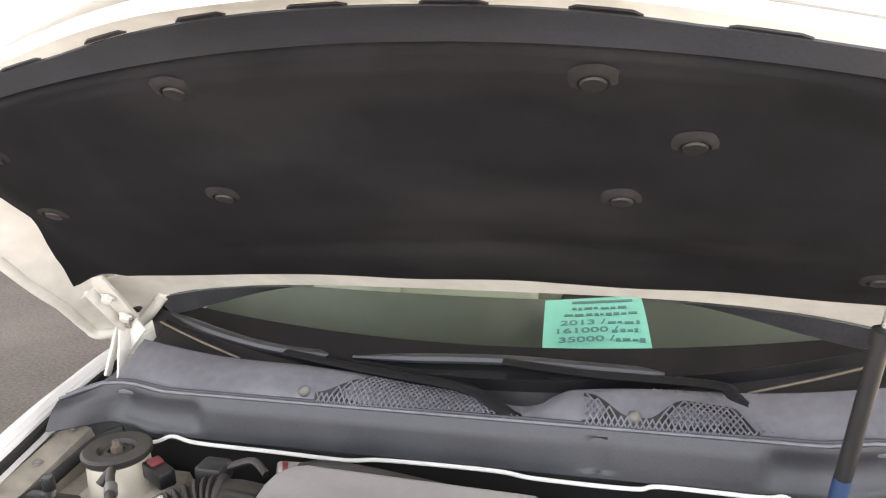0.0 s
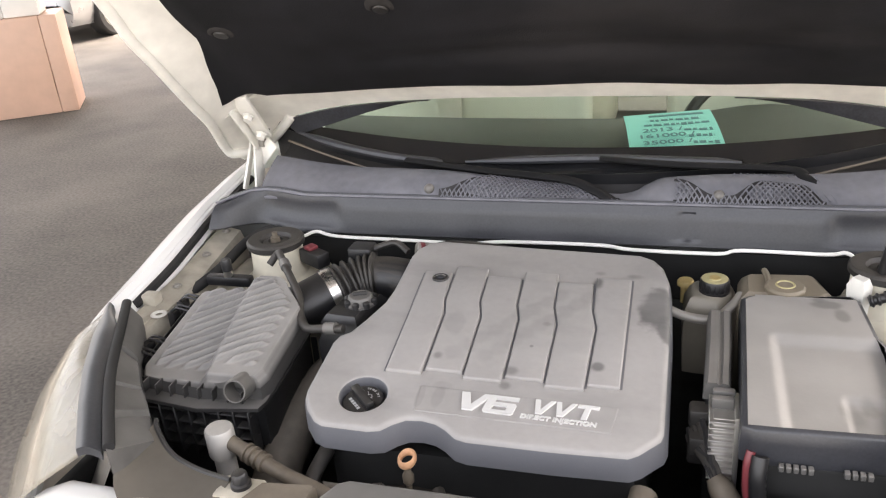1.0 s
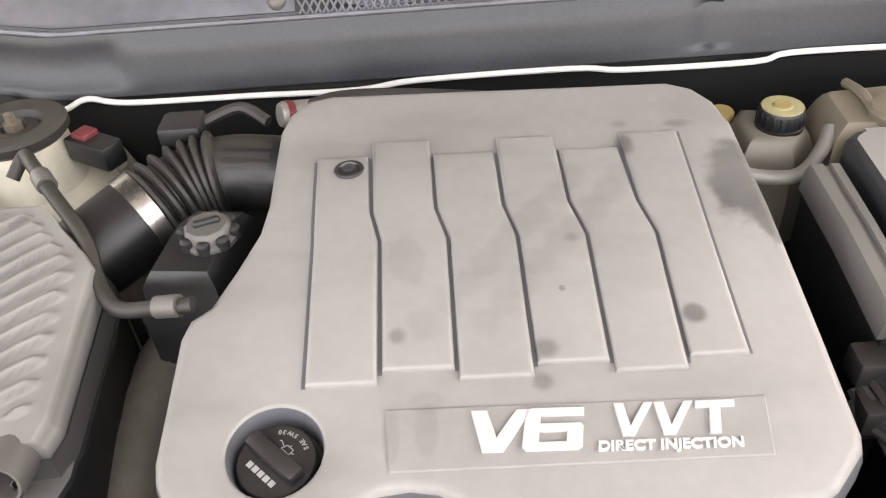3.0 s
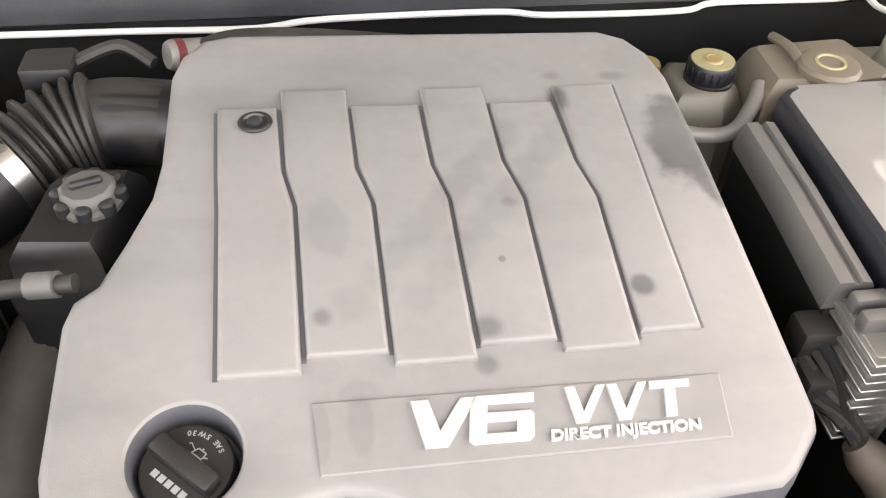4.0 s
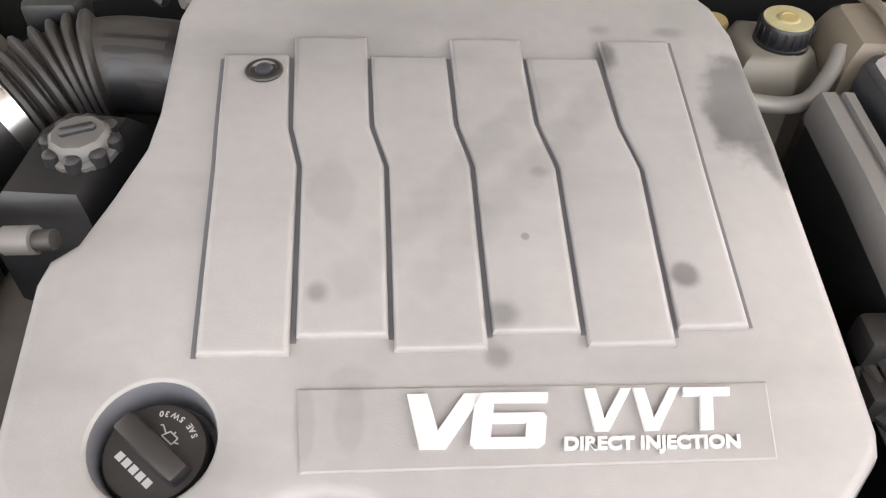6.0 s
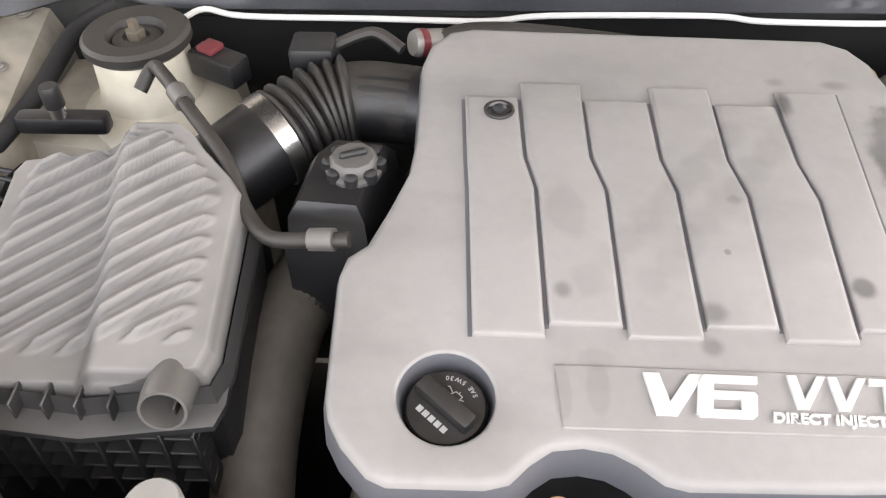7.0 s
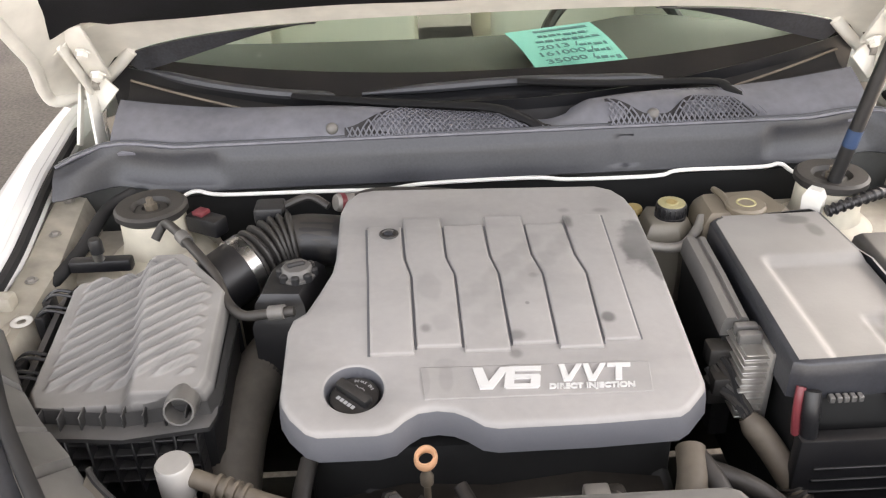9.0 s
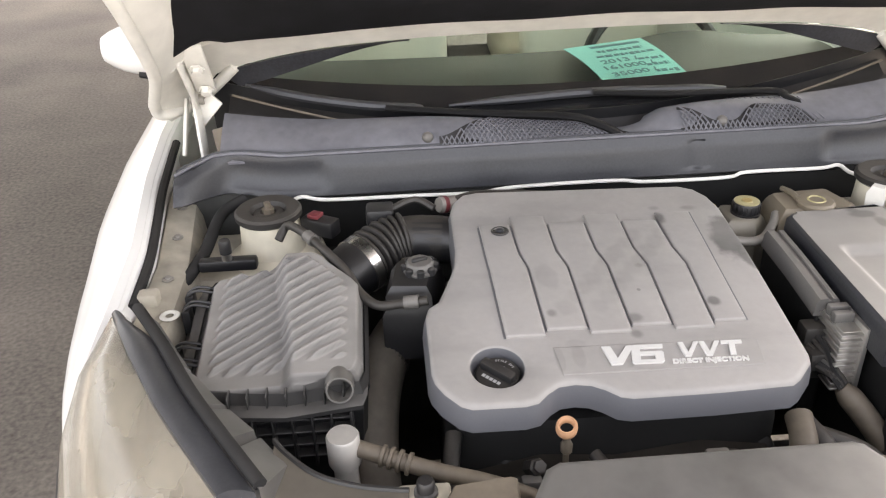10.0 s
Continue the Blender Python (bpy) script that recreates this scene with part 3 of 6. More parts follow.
for s in (-1, 1):
    for cy in (0.16, 2.9):
        wheel(car, s * 0.79, cy, 0.33, 0.215, s)

# front bumper fascia and its upper lip
bm = B()


def fascia(u, v):
    x = -0.72 + 1.44 * u
    bow = 0.115 * (1 - (x / 0.8) ** 2)
    y0 = -0.450 - 0.02 * (1 - (x / 0.8) ** 2)
    drop = 0.16 * ease((abs(x) - 0.54) / 0.20)
    prof = [(0.02, 0.838 - drop), (0.0, 0.843 - drop), (-0.04, 0.832 - drop), (-0.10, 0.78 - drop), (-0.16, 0.64), (-0.17, 0.45), (-0.14, 0.25)]
    f = v * (len(prof) - 1)
    i = min(int(f), len(prof) - 2)
    p = Vector(prof[i]).lerp(Vector(prof[i + 1]), f - i)
    return (x, y0 - bow * v * 0.8 + p.x, p.y)


sheet(bm, fascia, 32, 18, (0, 0.006, -0.004))
part("bumper", bm, M_PAINT, car)

# headlights: hazed lens, seal strip, rear housing
LENS_IN = ((-0.697, -0.116, 0.908), (-0.650, -0.212, 0.910), (-0.602, -0.298, 0.906), (-0.556, -0.368, 0.900), (-0.505, -0.440, 0.890))
LENS_OUT = ((-0.708, -0.112, 0.903), (-0.732, -0.195, 0.872), (-0.742, -0.268, 0.828), (-0.732, -0.345, 0.780), (-0.685, -0.445, 0.738))
for s in (-1, 1):
    bm = B()

    def lens(u, v):
        i = min(int(u * 4), 3)
        p = Vector(LENS_IN[i]).lerp(Vector(LENS_IN[i + 1]), u * 4 - i)
        q = p.lerp(Vector(LENS_OUT[i]).lerp(Vector(LENS_OUT[i + 1]), u * 4 - i), v)
        q.z += 0.016 * math.sin(math.pi * v) * ease(u * 4)
        q.y -= 0.03 * u * math.sin(math.pi * v)
        return (-s * q.x, q.y, q.z)

    sheet(bm, lens, 16, 10, (0, 0.004, -0.006))
    lamp = part("headlight", bm, M_LENS_CLEAR, car, "hazed yellowish headlight lens")
    bm = B()
    sheet(bm, lambda u, v: (lens(u, 0.9 * v)[0] * 0.97, lens(u, 0.9 * v)[1] + 0.02, lens(u, 0.9 * v)[2] - 0.04 - 0.08 * math.sin(math.pi * v)), 10, 8)
    part("reflector", bm, M_METAL, lamp)
    bm = B()

    def strip(u, v):
        i = min(int(u * 4), 3)
        a = Vector(LENS_IN[i]).lerp(Vector(LENS_IN[i + 1]), u * 4 - i)
        w = 0.014 + 0.024 * ease(u * 5)
        return (-s * (a.x - 0.006 + w * v), a.y - 0.004, a.z + 0.005 + 0.006 * math.sin(math.pi * v))

    sheet(bm, strip, 24, 6, (0, 0, -0.012))
    part("seal_strip", bm, M_PANEL, lamp, "black rubber seal strip")
    bm = B()
    tube(bm, [(-s * (x + (0.036 if y < -0.12 else 0.026)), y + 0.006, z + 0.006) for x, y, z in LENS_IN], 0.008, 10, flat=0.9)
    part("seal_bead", bm, M_RUBBER, lamp)
    bm = B()
    HI = ((-0.648, -0.110, 0.895), (-0.588, -0.212, 0.892), (-0.542, -0.272, 0.886), (-0.497, -0.319, 0.880), (-0.452, -0.375, 0.872))

    def shell(u, v):
        i = min(int(u * 4), 3)
        a = Vector(LENS_IN[i]).lerp(Vector(LENS_IN[i + 1]), u * 4 - i) + Vector((0.036, 0, 0))
        b = Vector(HI[i]).lerp(Vector(HI[i + 1]), u * 4 - i)
        q = a.lerp(b, v)
        return (-s * q.x, q.y, q.z + 0.004 - (0.014 if 0.28 < u < 0.31 or 0.55 < u < 0.58 or 0.78 < u < 0.81 else 0) - 0.012 * v)

    sheet(bm, shell, 60, 6, (0, 0, -0.10))
    part("housing", bm, M_SHIELD, lamp, "dusty grey lamp housing")

# door mirror
bm = B()
secs = []
for k in range(9):
    t = k / 8
    w = math.sin(math.pi * (0.16 + 0.74 * t)) ** 0.6
    secs.append([bm.verts.new((-0.80 - 0.172 * t, 0.82 + 0.05 * w * math.cos(a) + 0.03 * t, 1.018 + 0.058 * w * math.sin(a))) for a in (2 * math.pi * j / 16 for j in range(16))])
rings_to(bm, secs)
mirror = part("door_mirror", bm, M_PAINT, car)
bm = B()
secs = [[bm.verts.new((x, 0.83 + 0.035 * math.cos(a), z + 0.012 * math.sin(a))) for a in (2 * math.pi * j / 12 for j in range(12))] for x, z in ((-0.74, 0.962), (-0.83, 0.955), (-0.89, 0.968))]
rings_to(bm, secs)
part("mirror_base", bm, M_BLACK, mirror)

# ---- engine bay shell ----
for s in (-1, 1):
    bm = B()

    def inner(u, v):
        y = -0.12 + 0.50 * u
        xe = -lerp(FENDER_EDGE, y) - 0.022
        z0 = 0.872 + 0.03 * u
        prof = [(xe, z0 + 0.0), (xe - 0.02, z0 - 0.002), (xe - 0.044, z0 - 0.008), (xe - 0.052, z0 - 0.03), (xe - 0.058, z0 - 0.10), (xe - 0.065, 0.45), (xe - 0.065, 0.25)]
        f = v * (len(prof) - 1)
        i = min(int(f), len(prof) - 2)
        p = Vector(prof[i]).lerp(Vector(prof[i + 1]), f - i)
        return (s * p.x, y, p.y)

    sheet(bm, inner, 20, 24, (s * 0.004, 0, -0.003))
    apron = part("inner_fender", bm, M_BEIGE, car, "dust-stained painted inner fender sheet")
    for yy in (0.02, 0.14, 0.24):
        bm = B()
        xe = -lerp(FENDER_EDGE, yy) - 0.045
        lathe(bm, [(0.009, 0), (0.009, 0.0015), (0.0055, 0.002), (0.005, 0.005), (0.0, 0.005)], Matrix.Translation((s * xe, yy, 0.871 + 0.06 * (yy + 0.12))), 12)
        part("bolt", bm, M_STEEL, apron)
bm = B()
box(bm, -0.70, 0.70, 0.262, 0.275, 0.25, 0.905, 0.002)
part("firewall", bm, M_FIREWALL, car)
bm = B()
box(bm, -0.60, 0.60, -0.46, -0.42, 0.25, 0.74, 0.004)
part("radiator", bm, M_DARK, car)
# unseen floor and side walls, added in near black to keep light out
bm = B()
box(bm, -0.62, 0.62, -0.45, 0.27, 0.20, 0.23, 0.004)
part("bay_floor", bm, M_DARK, car)
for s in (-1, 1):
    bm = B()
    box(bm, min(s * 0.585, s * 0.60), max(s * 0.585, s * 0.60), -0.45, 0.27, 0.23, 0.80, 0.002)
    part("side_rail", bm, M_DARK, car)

# water deflector between bay and cowl, with its bright flange
bm = B()


def deflector(u, v):
    x = -0.685 + 1.37 * u
    e = ease((abs(x) - 0.50) / 0.16)
    end = ease((abs(x) - 0.60) / 0.085)
    y0, z0 = 0.240 + 0.02 * e - 0.085 * end, 0.900 + 0.012 * e + 0.012 * end
    prof = [(0, 0), (0.003, 0.014), (0.012, 0.050), (0.020, 0.066), (0.030, 0.068), (0.055, 0.058)]
    f = v * (len(prof) - 1)
    i = min(int(f), len(prof) - 2)
    p = Vector(prof[i]).lerp(Vector(prof[i + 1]), f - i)
    dip = 0.006 * math.exp(-((x - 0.21) / 0.012) ** 2) * (1 if 0.1 < v < 0.5 else 0)
    pocket = 0.008 * ease((abs(x) - 0.43) / 0.02) * ease((0.62 - abs(x)) / 0.03) * math.exp(-((v - 0.33) / 0.16) ** 2)
    return (x, y0 + p.x * (1 + 0.9 * end) + dip + pocket, z0 + p.y * (1 - 0.45 * end) - pocket * 0.4)


sheet(bm, deflector, 110, 20, (0, 0.004, -0.003))
defl = part("water_deflector", bm, M_PANEL, car, "dark grey plastic water deflector")
bm = B()
tube(bm, [Vector(deflector(u / 24, 0.62)) + Vector((0, 0.002, 0.002)) for u in range(25)], 0.0032, 6, n=2)
part("lip", bm, M_COWL, defl, "pale upper lip")
bm = B()
tube(bm, [Vector(deflector(u / 24, 0.80)) + Vector((0, 0.002, 0.001)) for u in range(25)], 0.0026, 6, n=2)
part("lip", bm, M_PANEL, defl)
bm = B()
WAVE = [(-0.56, 0.0), (-0.51, 0.004), (-0.482, 0.012), (-0.44, 0.002), (-0.30, 0.0), (-0.18, -0.002), (-0.11, 0.005), (0.06, 0.006), (0.12, 0.0), (0.26, -0.001), (0.30, 0.007), (0.43, 0.006), (0.462, 0.010), (0.49, -0.006), (0.56, -0.02)]
tube(bm, [(x, 0.234 - 0.3 * max(0, abs(x) - 0.47), 0.893 + d) for x, d in WAVE], 0.0034, 8, n=5)
part("flange_edge", bm, M_EDGE, car, "bright bare flange edge")
# near-black sheet below the bright edge
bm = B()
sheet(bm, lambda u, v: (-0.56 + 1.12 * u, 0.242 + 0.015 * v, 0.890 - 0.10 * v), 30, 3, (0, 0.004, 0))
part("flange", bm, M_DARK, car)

# cowl grille behind it
bm = B()


def glass_pt(x, s, lift=0.0):
    """The windscreen: x across, s metres back from its lower edge."""
    return Vector((x, 0.37 + 0.20 * x * x + s, 0.985 + 0.16 * x * x + 0.55 * s - 0.05 * s * s + lift))


def cowl(u, v):
    x = -0.62 + 1.24 * u
    g = glass_pt(x, 0.0)
    y = 0.268 + (g.y - 0.268) * v
    hump = 0.022 * math.exp(-((abs(x) - 0.24) / 0.17) ** 2) + 0.010
    z = 0.960 + (g.z - 0.972) * v + hump * math.sin(math.pi * min(1, v * 1.25)) ** 0.7 * (1 if v < 0.8 else 1)
    if 0.03 < x < 0.16:
        z -= 0.02 * math.sin(math.pi * (x - 0.03) / 0.13) * math.sin(math.pi * v)
    return (x, y, z)


sheet(bm, lambda u, v: cowl(u, v * (0.60 if abs(u - 0.5) > 0.1 else 0.45)), 120, 44, (0, 0, -0.004))
cowl_ob = part("cowl_panel", bm, M_COWL, car, "sun-faded grey plastic cowl panel")
bm = B()
sheet(bm, lambda u, v: Vector(cowl(u, 0.42 + 0.60 * v)) + Vector((0, 0, -0.008 - 0.010 * math.sin(math.pi * v))), 60, 6, (0, 0, -0.004))
part("gutter", bm, M_BLACK, car, "black drain gutter below the windscreen")
bm = B()
sheet(bm, lambda u, v: glass_pt(-0.66 + 1.32 * u, -0.003 + 0.012 * v, 0.001 - 0.12 * v), 40, 3, (0, 0.003, 0))
part("scuttle", bm, M_BLACK, car, "black scuttle below the windscreen")
for s in (-1, 1):
    bm = B()
    tube(bm, [glass_pt(s * 0.61, -0.030, 0.004), glass_pt(s * 0.52, -0.036, 0.004), glass_pt(s * 0.42, -0.042, 0.002)], 0.0022, 6)
    part("edge_trim", bm, M_TAN, car, "thin pale edge trim")


def cowl_at(x, y):
    g = glass_pt(x, 0.0)
    return Vector(cowl((x + 0.62) / 1.24, (y - 0.268) / (g.y - 0.268)))


for x in (-0.26, 0.26):
    bm = B()
    p = cowl_at(x, 0.281)
    lathe(bm, [(0.010, -0.006), (0.010, 0.002), (0.007, 0.006), (0, 0.008)], Matrix.Translation(p) @ Matrix.Rotation(radians(50), 4, "X"), 14)
    part("clip", bm, M_MODULE, cowl_ob)
# honeycomb inlets: a lattice of crossing bars over dark openings
for x0, x1 in ((-0.24, 0.095), (0.185, 0.43)):
    def inlet_top(x):
        t = (x - x0) / (x1 - x0)
        if x0 < 0:
            return 0.280 + 0.045 * ease(t / 0.35) * ease((1 - t) / 0.25)
        return 0.280 + 0.030 * max(ease((0.28 - t) / 0.28), ease((t - 0.38) / 0.22)) * ease((1 - t) / 0.15)
    bm = B()
    n = 40
    lo = [bm.verts.new(cowl_at(x0 + (x1 - x0) * i / n, 0.269) + Vector((0, -0.002, 0.0034))) for i in range(n + 1)]
    hi = [bm.verts.new(cowl_at(x0 + (x1 - x0) * i / n, max(0.273, inlet_top(x0 + (x1 - x0) * i / n))) + Vector((0, 0, 0.0022))) for i in range(n + 1)]
    for i in range(n):
        bm.faces.new((lo[i], lo[i + 1], hi[i + 1], hi[i]))
    grille = part("inlet", bm, M_BLACK, cowl_ob, "dark honeycomb air inlet")
    bm = B()
    step = 0.0088
    for sgn in (-1, 1):
        for k in range(int((x1 - x0) / step) + 12):
            xs = x0 - 0.04 + k * step
            line = []
            for j in range(7):
                y = 0.269 + 0.058 * j / 6
                x = xs + (sgn * (y - 0.298)) * 0.9
                if x0 < x < x1 and y < inlet_top(x):
                    line.append(cowl_at(x, y) + Vector((0, -0.0016, 0.0055)))
            for a, b in zip(line, line[1:]):
                d = Vector((0.0010, 0, 0))
                vs = [bm.verts.new(q) for q in (a - d, a + d, b + d, b - d)]
                ws = [bm.verts.new(q.co - Vector((0, 0, 0.0022))) for q in vs]
                bm.faces.new(vs)
                for i in range(4):
                    bm.faces.new((vs[i], ws[i], ws[(i + 1) % 4], vs[(i + 1) % 4]))
    ob = part("lattice", bm, M_COWL, cowl_ob, smooth=False)
    ob["kind"] = "stuff"
bm = B()
for k in range(13):
    x = 0.315 + 0.011 * k
    a, b = cowl_at(x, 0.282), cowl_at(x - 0.03, 0.335)
    tube(bm, [a + Vector((0, 0, 0.001)), b + Vector((0, 0, 0.001))], 0.0018, 6)
part("louvre", bm, M_COWL, cowl_ob)

# windscreen, border, wipers
HALF = lambda s: 0.665 - 0.09 * s
bm = B()
sheet(bm, lambda u, v: glass_pt((2 * u - 1) * HALF(1.05 * v), 1.05 * v), 30, 20, (0, 0.002, -0.004))
screen = part("windscreen", bm, M_GLASS, car, "green-tinted windscreen")
screen.visible_shadow = False
bm = B()
sheet(bm, lambda u, v: glass_pt((2 * u - 1) * HALF(0), (0.056 - 0.10 * ((2 * u - 1) * 0.665) ** 2) * v - 0.004 * (1 - v), 0.0025), 40, 4)
part("border", bm, M_FRIT, screen, "black printed border")
for s in (-1, 1):
    bm = B()
    sheet(bm, lambda u, v: glass_pt(s * (HALF(1.05 * v) - 0.035 * u), 1.05 * v, 0.0025), 3, 20)
    part("border", bm, M_FRIT, screen, "black printed border")
    bm = B()
    tube(bm, [glass_pt(s * (HALF(0) + 0.012), -0.03, 0.004), glass_pt(s * (HALF(0.3) + 0.012), 0.3, 0.006), glass_pt(s * (HALF(1.0) + 0.012), 1.0, 0.006)], 0.013, 8, flat=0.5)
    part("pillar_trim", bm, M_RUBBER, screen)
wipers = (([(0.085, 0.281, 0.962), (0.045, 0.292, 0.982), (-0.009, 0.313, 0.993), (-0.16, 0.334, 1.000), (-0.330, 0.362, 1.010)],
           [(-0.583, 0.415, 1.050), (-0.48, 0.388, 1.030), (-0.36, 0.374, 1.012), (-0.255, 0.392, 0.996)]),
          ([(0.500, 0.299, 0.960), (0.440, 0.317, 0.980), (0.400, 0.337, 0.996), (0.372, 0.358, 1.004), (0.19, 0.358, 1.009), (0.05, 0.376, 1.013)],
           [(-0.215, 0.385, 1.000), (-0.09, 0.384, 1.006), (0.05, 0.390, 1.009), (0.19, 0.385, 1.008), (0.30, 0.380, 1.007)]))
for arm, blade in wipers:
    bm = B()
    tube(bm, arm, lambda t: 0.0145 - 0.004 * t, 8, flat=0.45)
    w = part("wiper", bm, M_WIPER, car)
    bm = B()
    tube(bm, blade, lambda t: 0.0035 + 0.0075 * ease(t / 0.25) * ease((1 - t) / 0.12), 8, flat=0.75)
    part("blade", bm, M_PANEL, w)
    bm = B()
    lathe(bm, [(0.014, -0.03), (0.014, 0.0), (0.010, 0.006), (0, 0.007)], Matrix.Translation(arm[0]), 14)
    part("pivot", bm, M_WIPER, w)

# cabin behind the glass
bm = B()
sheet(bm, lambda u, v: (-0.66 + 1.32 * u, 0.425 + 0.10 * (2 * u - 1) ** 2 + (0.40 - 0.06 * (2 * u - 1) ** 2) * v, 0.965 + 0.015 * math.sin(math.pi * v) + 0.03 * math.exp(-((u - 0.78) / 0.12) ** 2) * v ** 3), 24, 12, (0, 0, -0.25))
part("dashboard", bm, M_DASH, car)
for x, y in ((-0.37, 1.75), (0.37, 1.75), (-0.37, 2.75), (0.37, 2.75)):
    bm = B()
    box(bm, x - 0.25, x + 0.25, y - 0.45, y + 0.05, 0.42, 0.58, 0.05, 3)
    seat = part("seat", bm, M_SEAT, car)
    bm = B()
    box(bm, x - 0.24, x + 0.24, -0.07, 0.07, 0.0, 0.60, 0.05, 3, Matrix.Translation((0, y, 0.5)) @ Matrix.Rotation(radians(-12), 4, "X"))
    part("backrest", bm, M_SEAT, seat)
    bm = B()
    box(bm, x - 0.13, x + 0.13, -0.045, 0.045, 0.0, 0.18, 0.04, 3, Matrix.Translation((0, y + 0.14, 1.11)) @ Matrix.Rotation(radians(-8), 4, "X"))
    part("headrest", bm, M_SEAT, seat)
bm = B()
tube(bm, [Matrix.Translation((0.37, 1.02, 0.84)) @ Matrix.Rotation(radians(62), 4, "X") @ Vector((0.185 * math.cos(a), 0.185 * math.sin(a), 0)) for a in (2 * math.pi * k / 24 for k in range(24))], 0.015, 8, n=2, closed=True)
part("steering_wheel", bm, M_BLACK, car)
bm = B()
box(bm, -0.12, 0.12, 0.0, 0.02, 0.0, 0.07, 0.01, 2, Matrix.Translation((0.0, 1.2, 1.30)))
part("inside_mirror", bm, M_BLACK, car)

# price note lying under the windscreen
note = thing("price_note", (0.18, 0.65, 0.985), "turquoise paper price note with handwriting on the dashboard", "note")
NOTE = [Vector(p) for p in ((0.064, 0.725, 0.998), (0.248, 0.768, 1.002), (0.278, 0.520, 0.992), (0.097, 0.470, 0.999))]


def note_pt(u, v, lift=0.0):
    p = NOTE[0].lerp(NOTE[1], u).lerp(NOTE[3].lerp(NOTE[2], u), v)
    return p + Vector((0, 0, 0.006 * math.sin(math.pi * v) + lift))


bm = B()
sheet(bm, lambda u, v: note_pt(u, v), 8, 8, (0, 0, -0.0012))
part("paper", bm, M_PAPER, note)


def note_bar(u0, u1, v0, v1):
    bm = B()
    sheet(bm, lambda u, v: note_pt(u0 + (u1 - u0) * u, v0 + (v1 - v0) * v, 0.001), 4, 1, (0, 0, 0.0006))
    part("writing", bm, M_INK, note)


note_bar(0.28, 0.90, 0.10, 0.16)
ax, ay = (NOTE[1] - NOTE[0]), (NOTE[0] - NOTE[3])
for body, u, v in (("2013 /", 0.16, 0.66), ("161000 /", 0.10, 0.80), ("35000 /", 0.14, 0.94)):
    at = note_pt(u, v, 0.004)
    ex, ey = ax.normalized(), ay.normalized()
    ez = ex.cross(ey).normalized()
    bm = B()
    lettering(bm, body, 0.034, 0.0002, Matrix(((ex.x, ey.x, ez.x, at.x), (ex.y, ey.y, ez.y, at.y), (ex.z, ey.z, ez.z, at.z), (0, 0, 0, 1))), bold=0.0006, wide=0.95)
    part("writing", bm, M_INK, note, "dark handwritten figures", smooth=False)
rng = random.Random(4)
for v0, a, b in ((0.27, 0.28, 0.85), (0.41, 0.2, 0.92), (0.58, 0.62, 0.95), (0.72, 0.65, 0.92), (0.87, 0.68, 0.95)):
    u = a
    while u < b:
        w = rng.uniform(0.03, 0.09)
        note_bar(u, min(u + w, b), v0 + rng.uniform(-0.01, 0.01), v0 + rng.uniform(0.035, 0.06))
        u += w + rng.uniform(0.015, 0.03)


# ---- hood, propped open ----
HOOD = ((0.0, 0.475, 1.045), (0.10, 0.40, 1.108), (0.30, 0.250, 1.228), (0.48, 0.113, 1.341), (0.74, -0.025, 1.483), (0.90, -0.072, 1.527), (0.955, -0.098, 1.545), (1.0, -0.128, 1.557), (1.05, -0.165, 1.566))


def hood_line(s):
    """Point and outward normal of the hood's inner face on the centre line, s metres from the hinge line."""
    for (a, y, z), (b, y2, z2) in zip(HOOD, HOOD[1:]):
        if s <= b or b == HOOD[-1][0]:
            t = (s - a) / (b - a)
            d = Vector((0, y2 - y, z2 - z)).normalized()
            return Vector((0, y + (y2 - y) * t, z + (z2 - z) * t)), Vector((0, d.z, -d.y))


HOOD_W = ((0.0, 0.73), (0.05, 0.752), (0.1, 0.738), (0.2, 0.706), (0.3, 0.692), (0.4, 0.690), (0.5, 0.694), (0.6, 0.690), (0.7, 0.680), (0.8, 0.66), (0.9, 0.63), (1.05, 0.60))
REAR = lambda x: 0.128 * (1 - (min(abs(x), 0.66) / 0.66) ** 5)
FRONT = lambda x: 1.04 - 0.70 * x * x


def hood_pt(a, s, lift):
    """a: -1 to 1 across, s: 0 rear edge to 1 front edge, lift: height above the inner face."""
    w = 0.715
    x = a * w
    s0, s1 = REAR(x), FRONT(x)
    ss = s0 + (s1 - s0) * s
    wide = lerp(HOOD_W, ss)
    x = a * wide
    p, n = hood_line(ss)
    crown = -0.020 * (abs(a) ** 2.5) - 0.065 * ease((abs(a) - 0.865) / 0.135) * (1 - 0.55 * ease((ss - 0.25) / 0.35))
    return Vector((x, p.y, p.z)) + n * (lift + crown)


bm = B()
sheet(bm, lambda u, v: hood_pt(2 * u - 1, v, 0.034), 40, 30, (0, 0, -0.003))
hood = part("hood", bm, M_PAINT, car, "white hood propped open")


def frame_band(name, a0, a1, s0, s1, lift, material, thick=0.012, nu=40, nv=6, label=""):
    bm = B()
    top = [[hood_pt(a0(v) + (a1(v) - a0(v)) * u, s0(a0(v) + (a1(v) - a0(v)) * u) + (s1(a0(v) + (a1(v) - a0(v)) * u) - s0(a0(v) + (a1(v) - a0(v)) * u)) * v, lift) for v in (j / nv for j in range(nv + 1))] for u in (i / nu for i in range(nu + 1))]
    nrm = Vector((0, 0.55, 0.83))
    sheet(bm, lambda u, v: top[round(u * nu)][round(v * nv)], nu, nv, nrm * thick)
    return part(name, bm, material, hood, label)


one, zero = (lambda v: 1.0), (lambda v: -1.0)
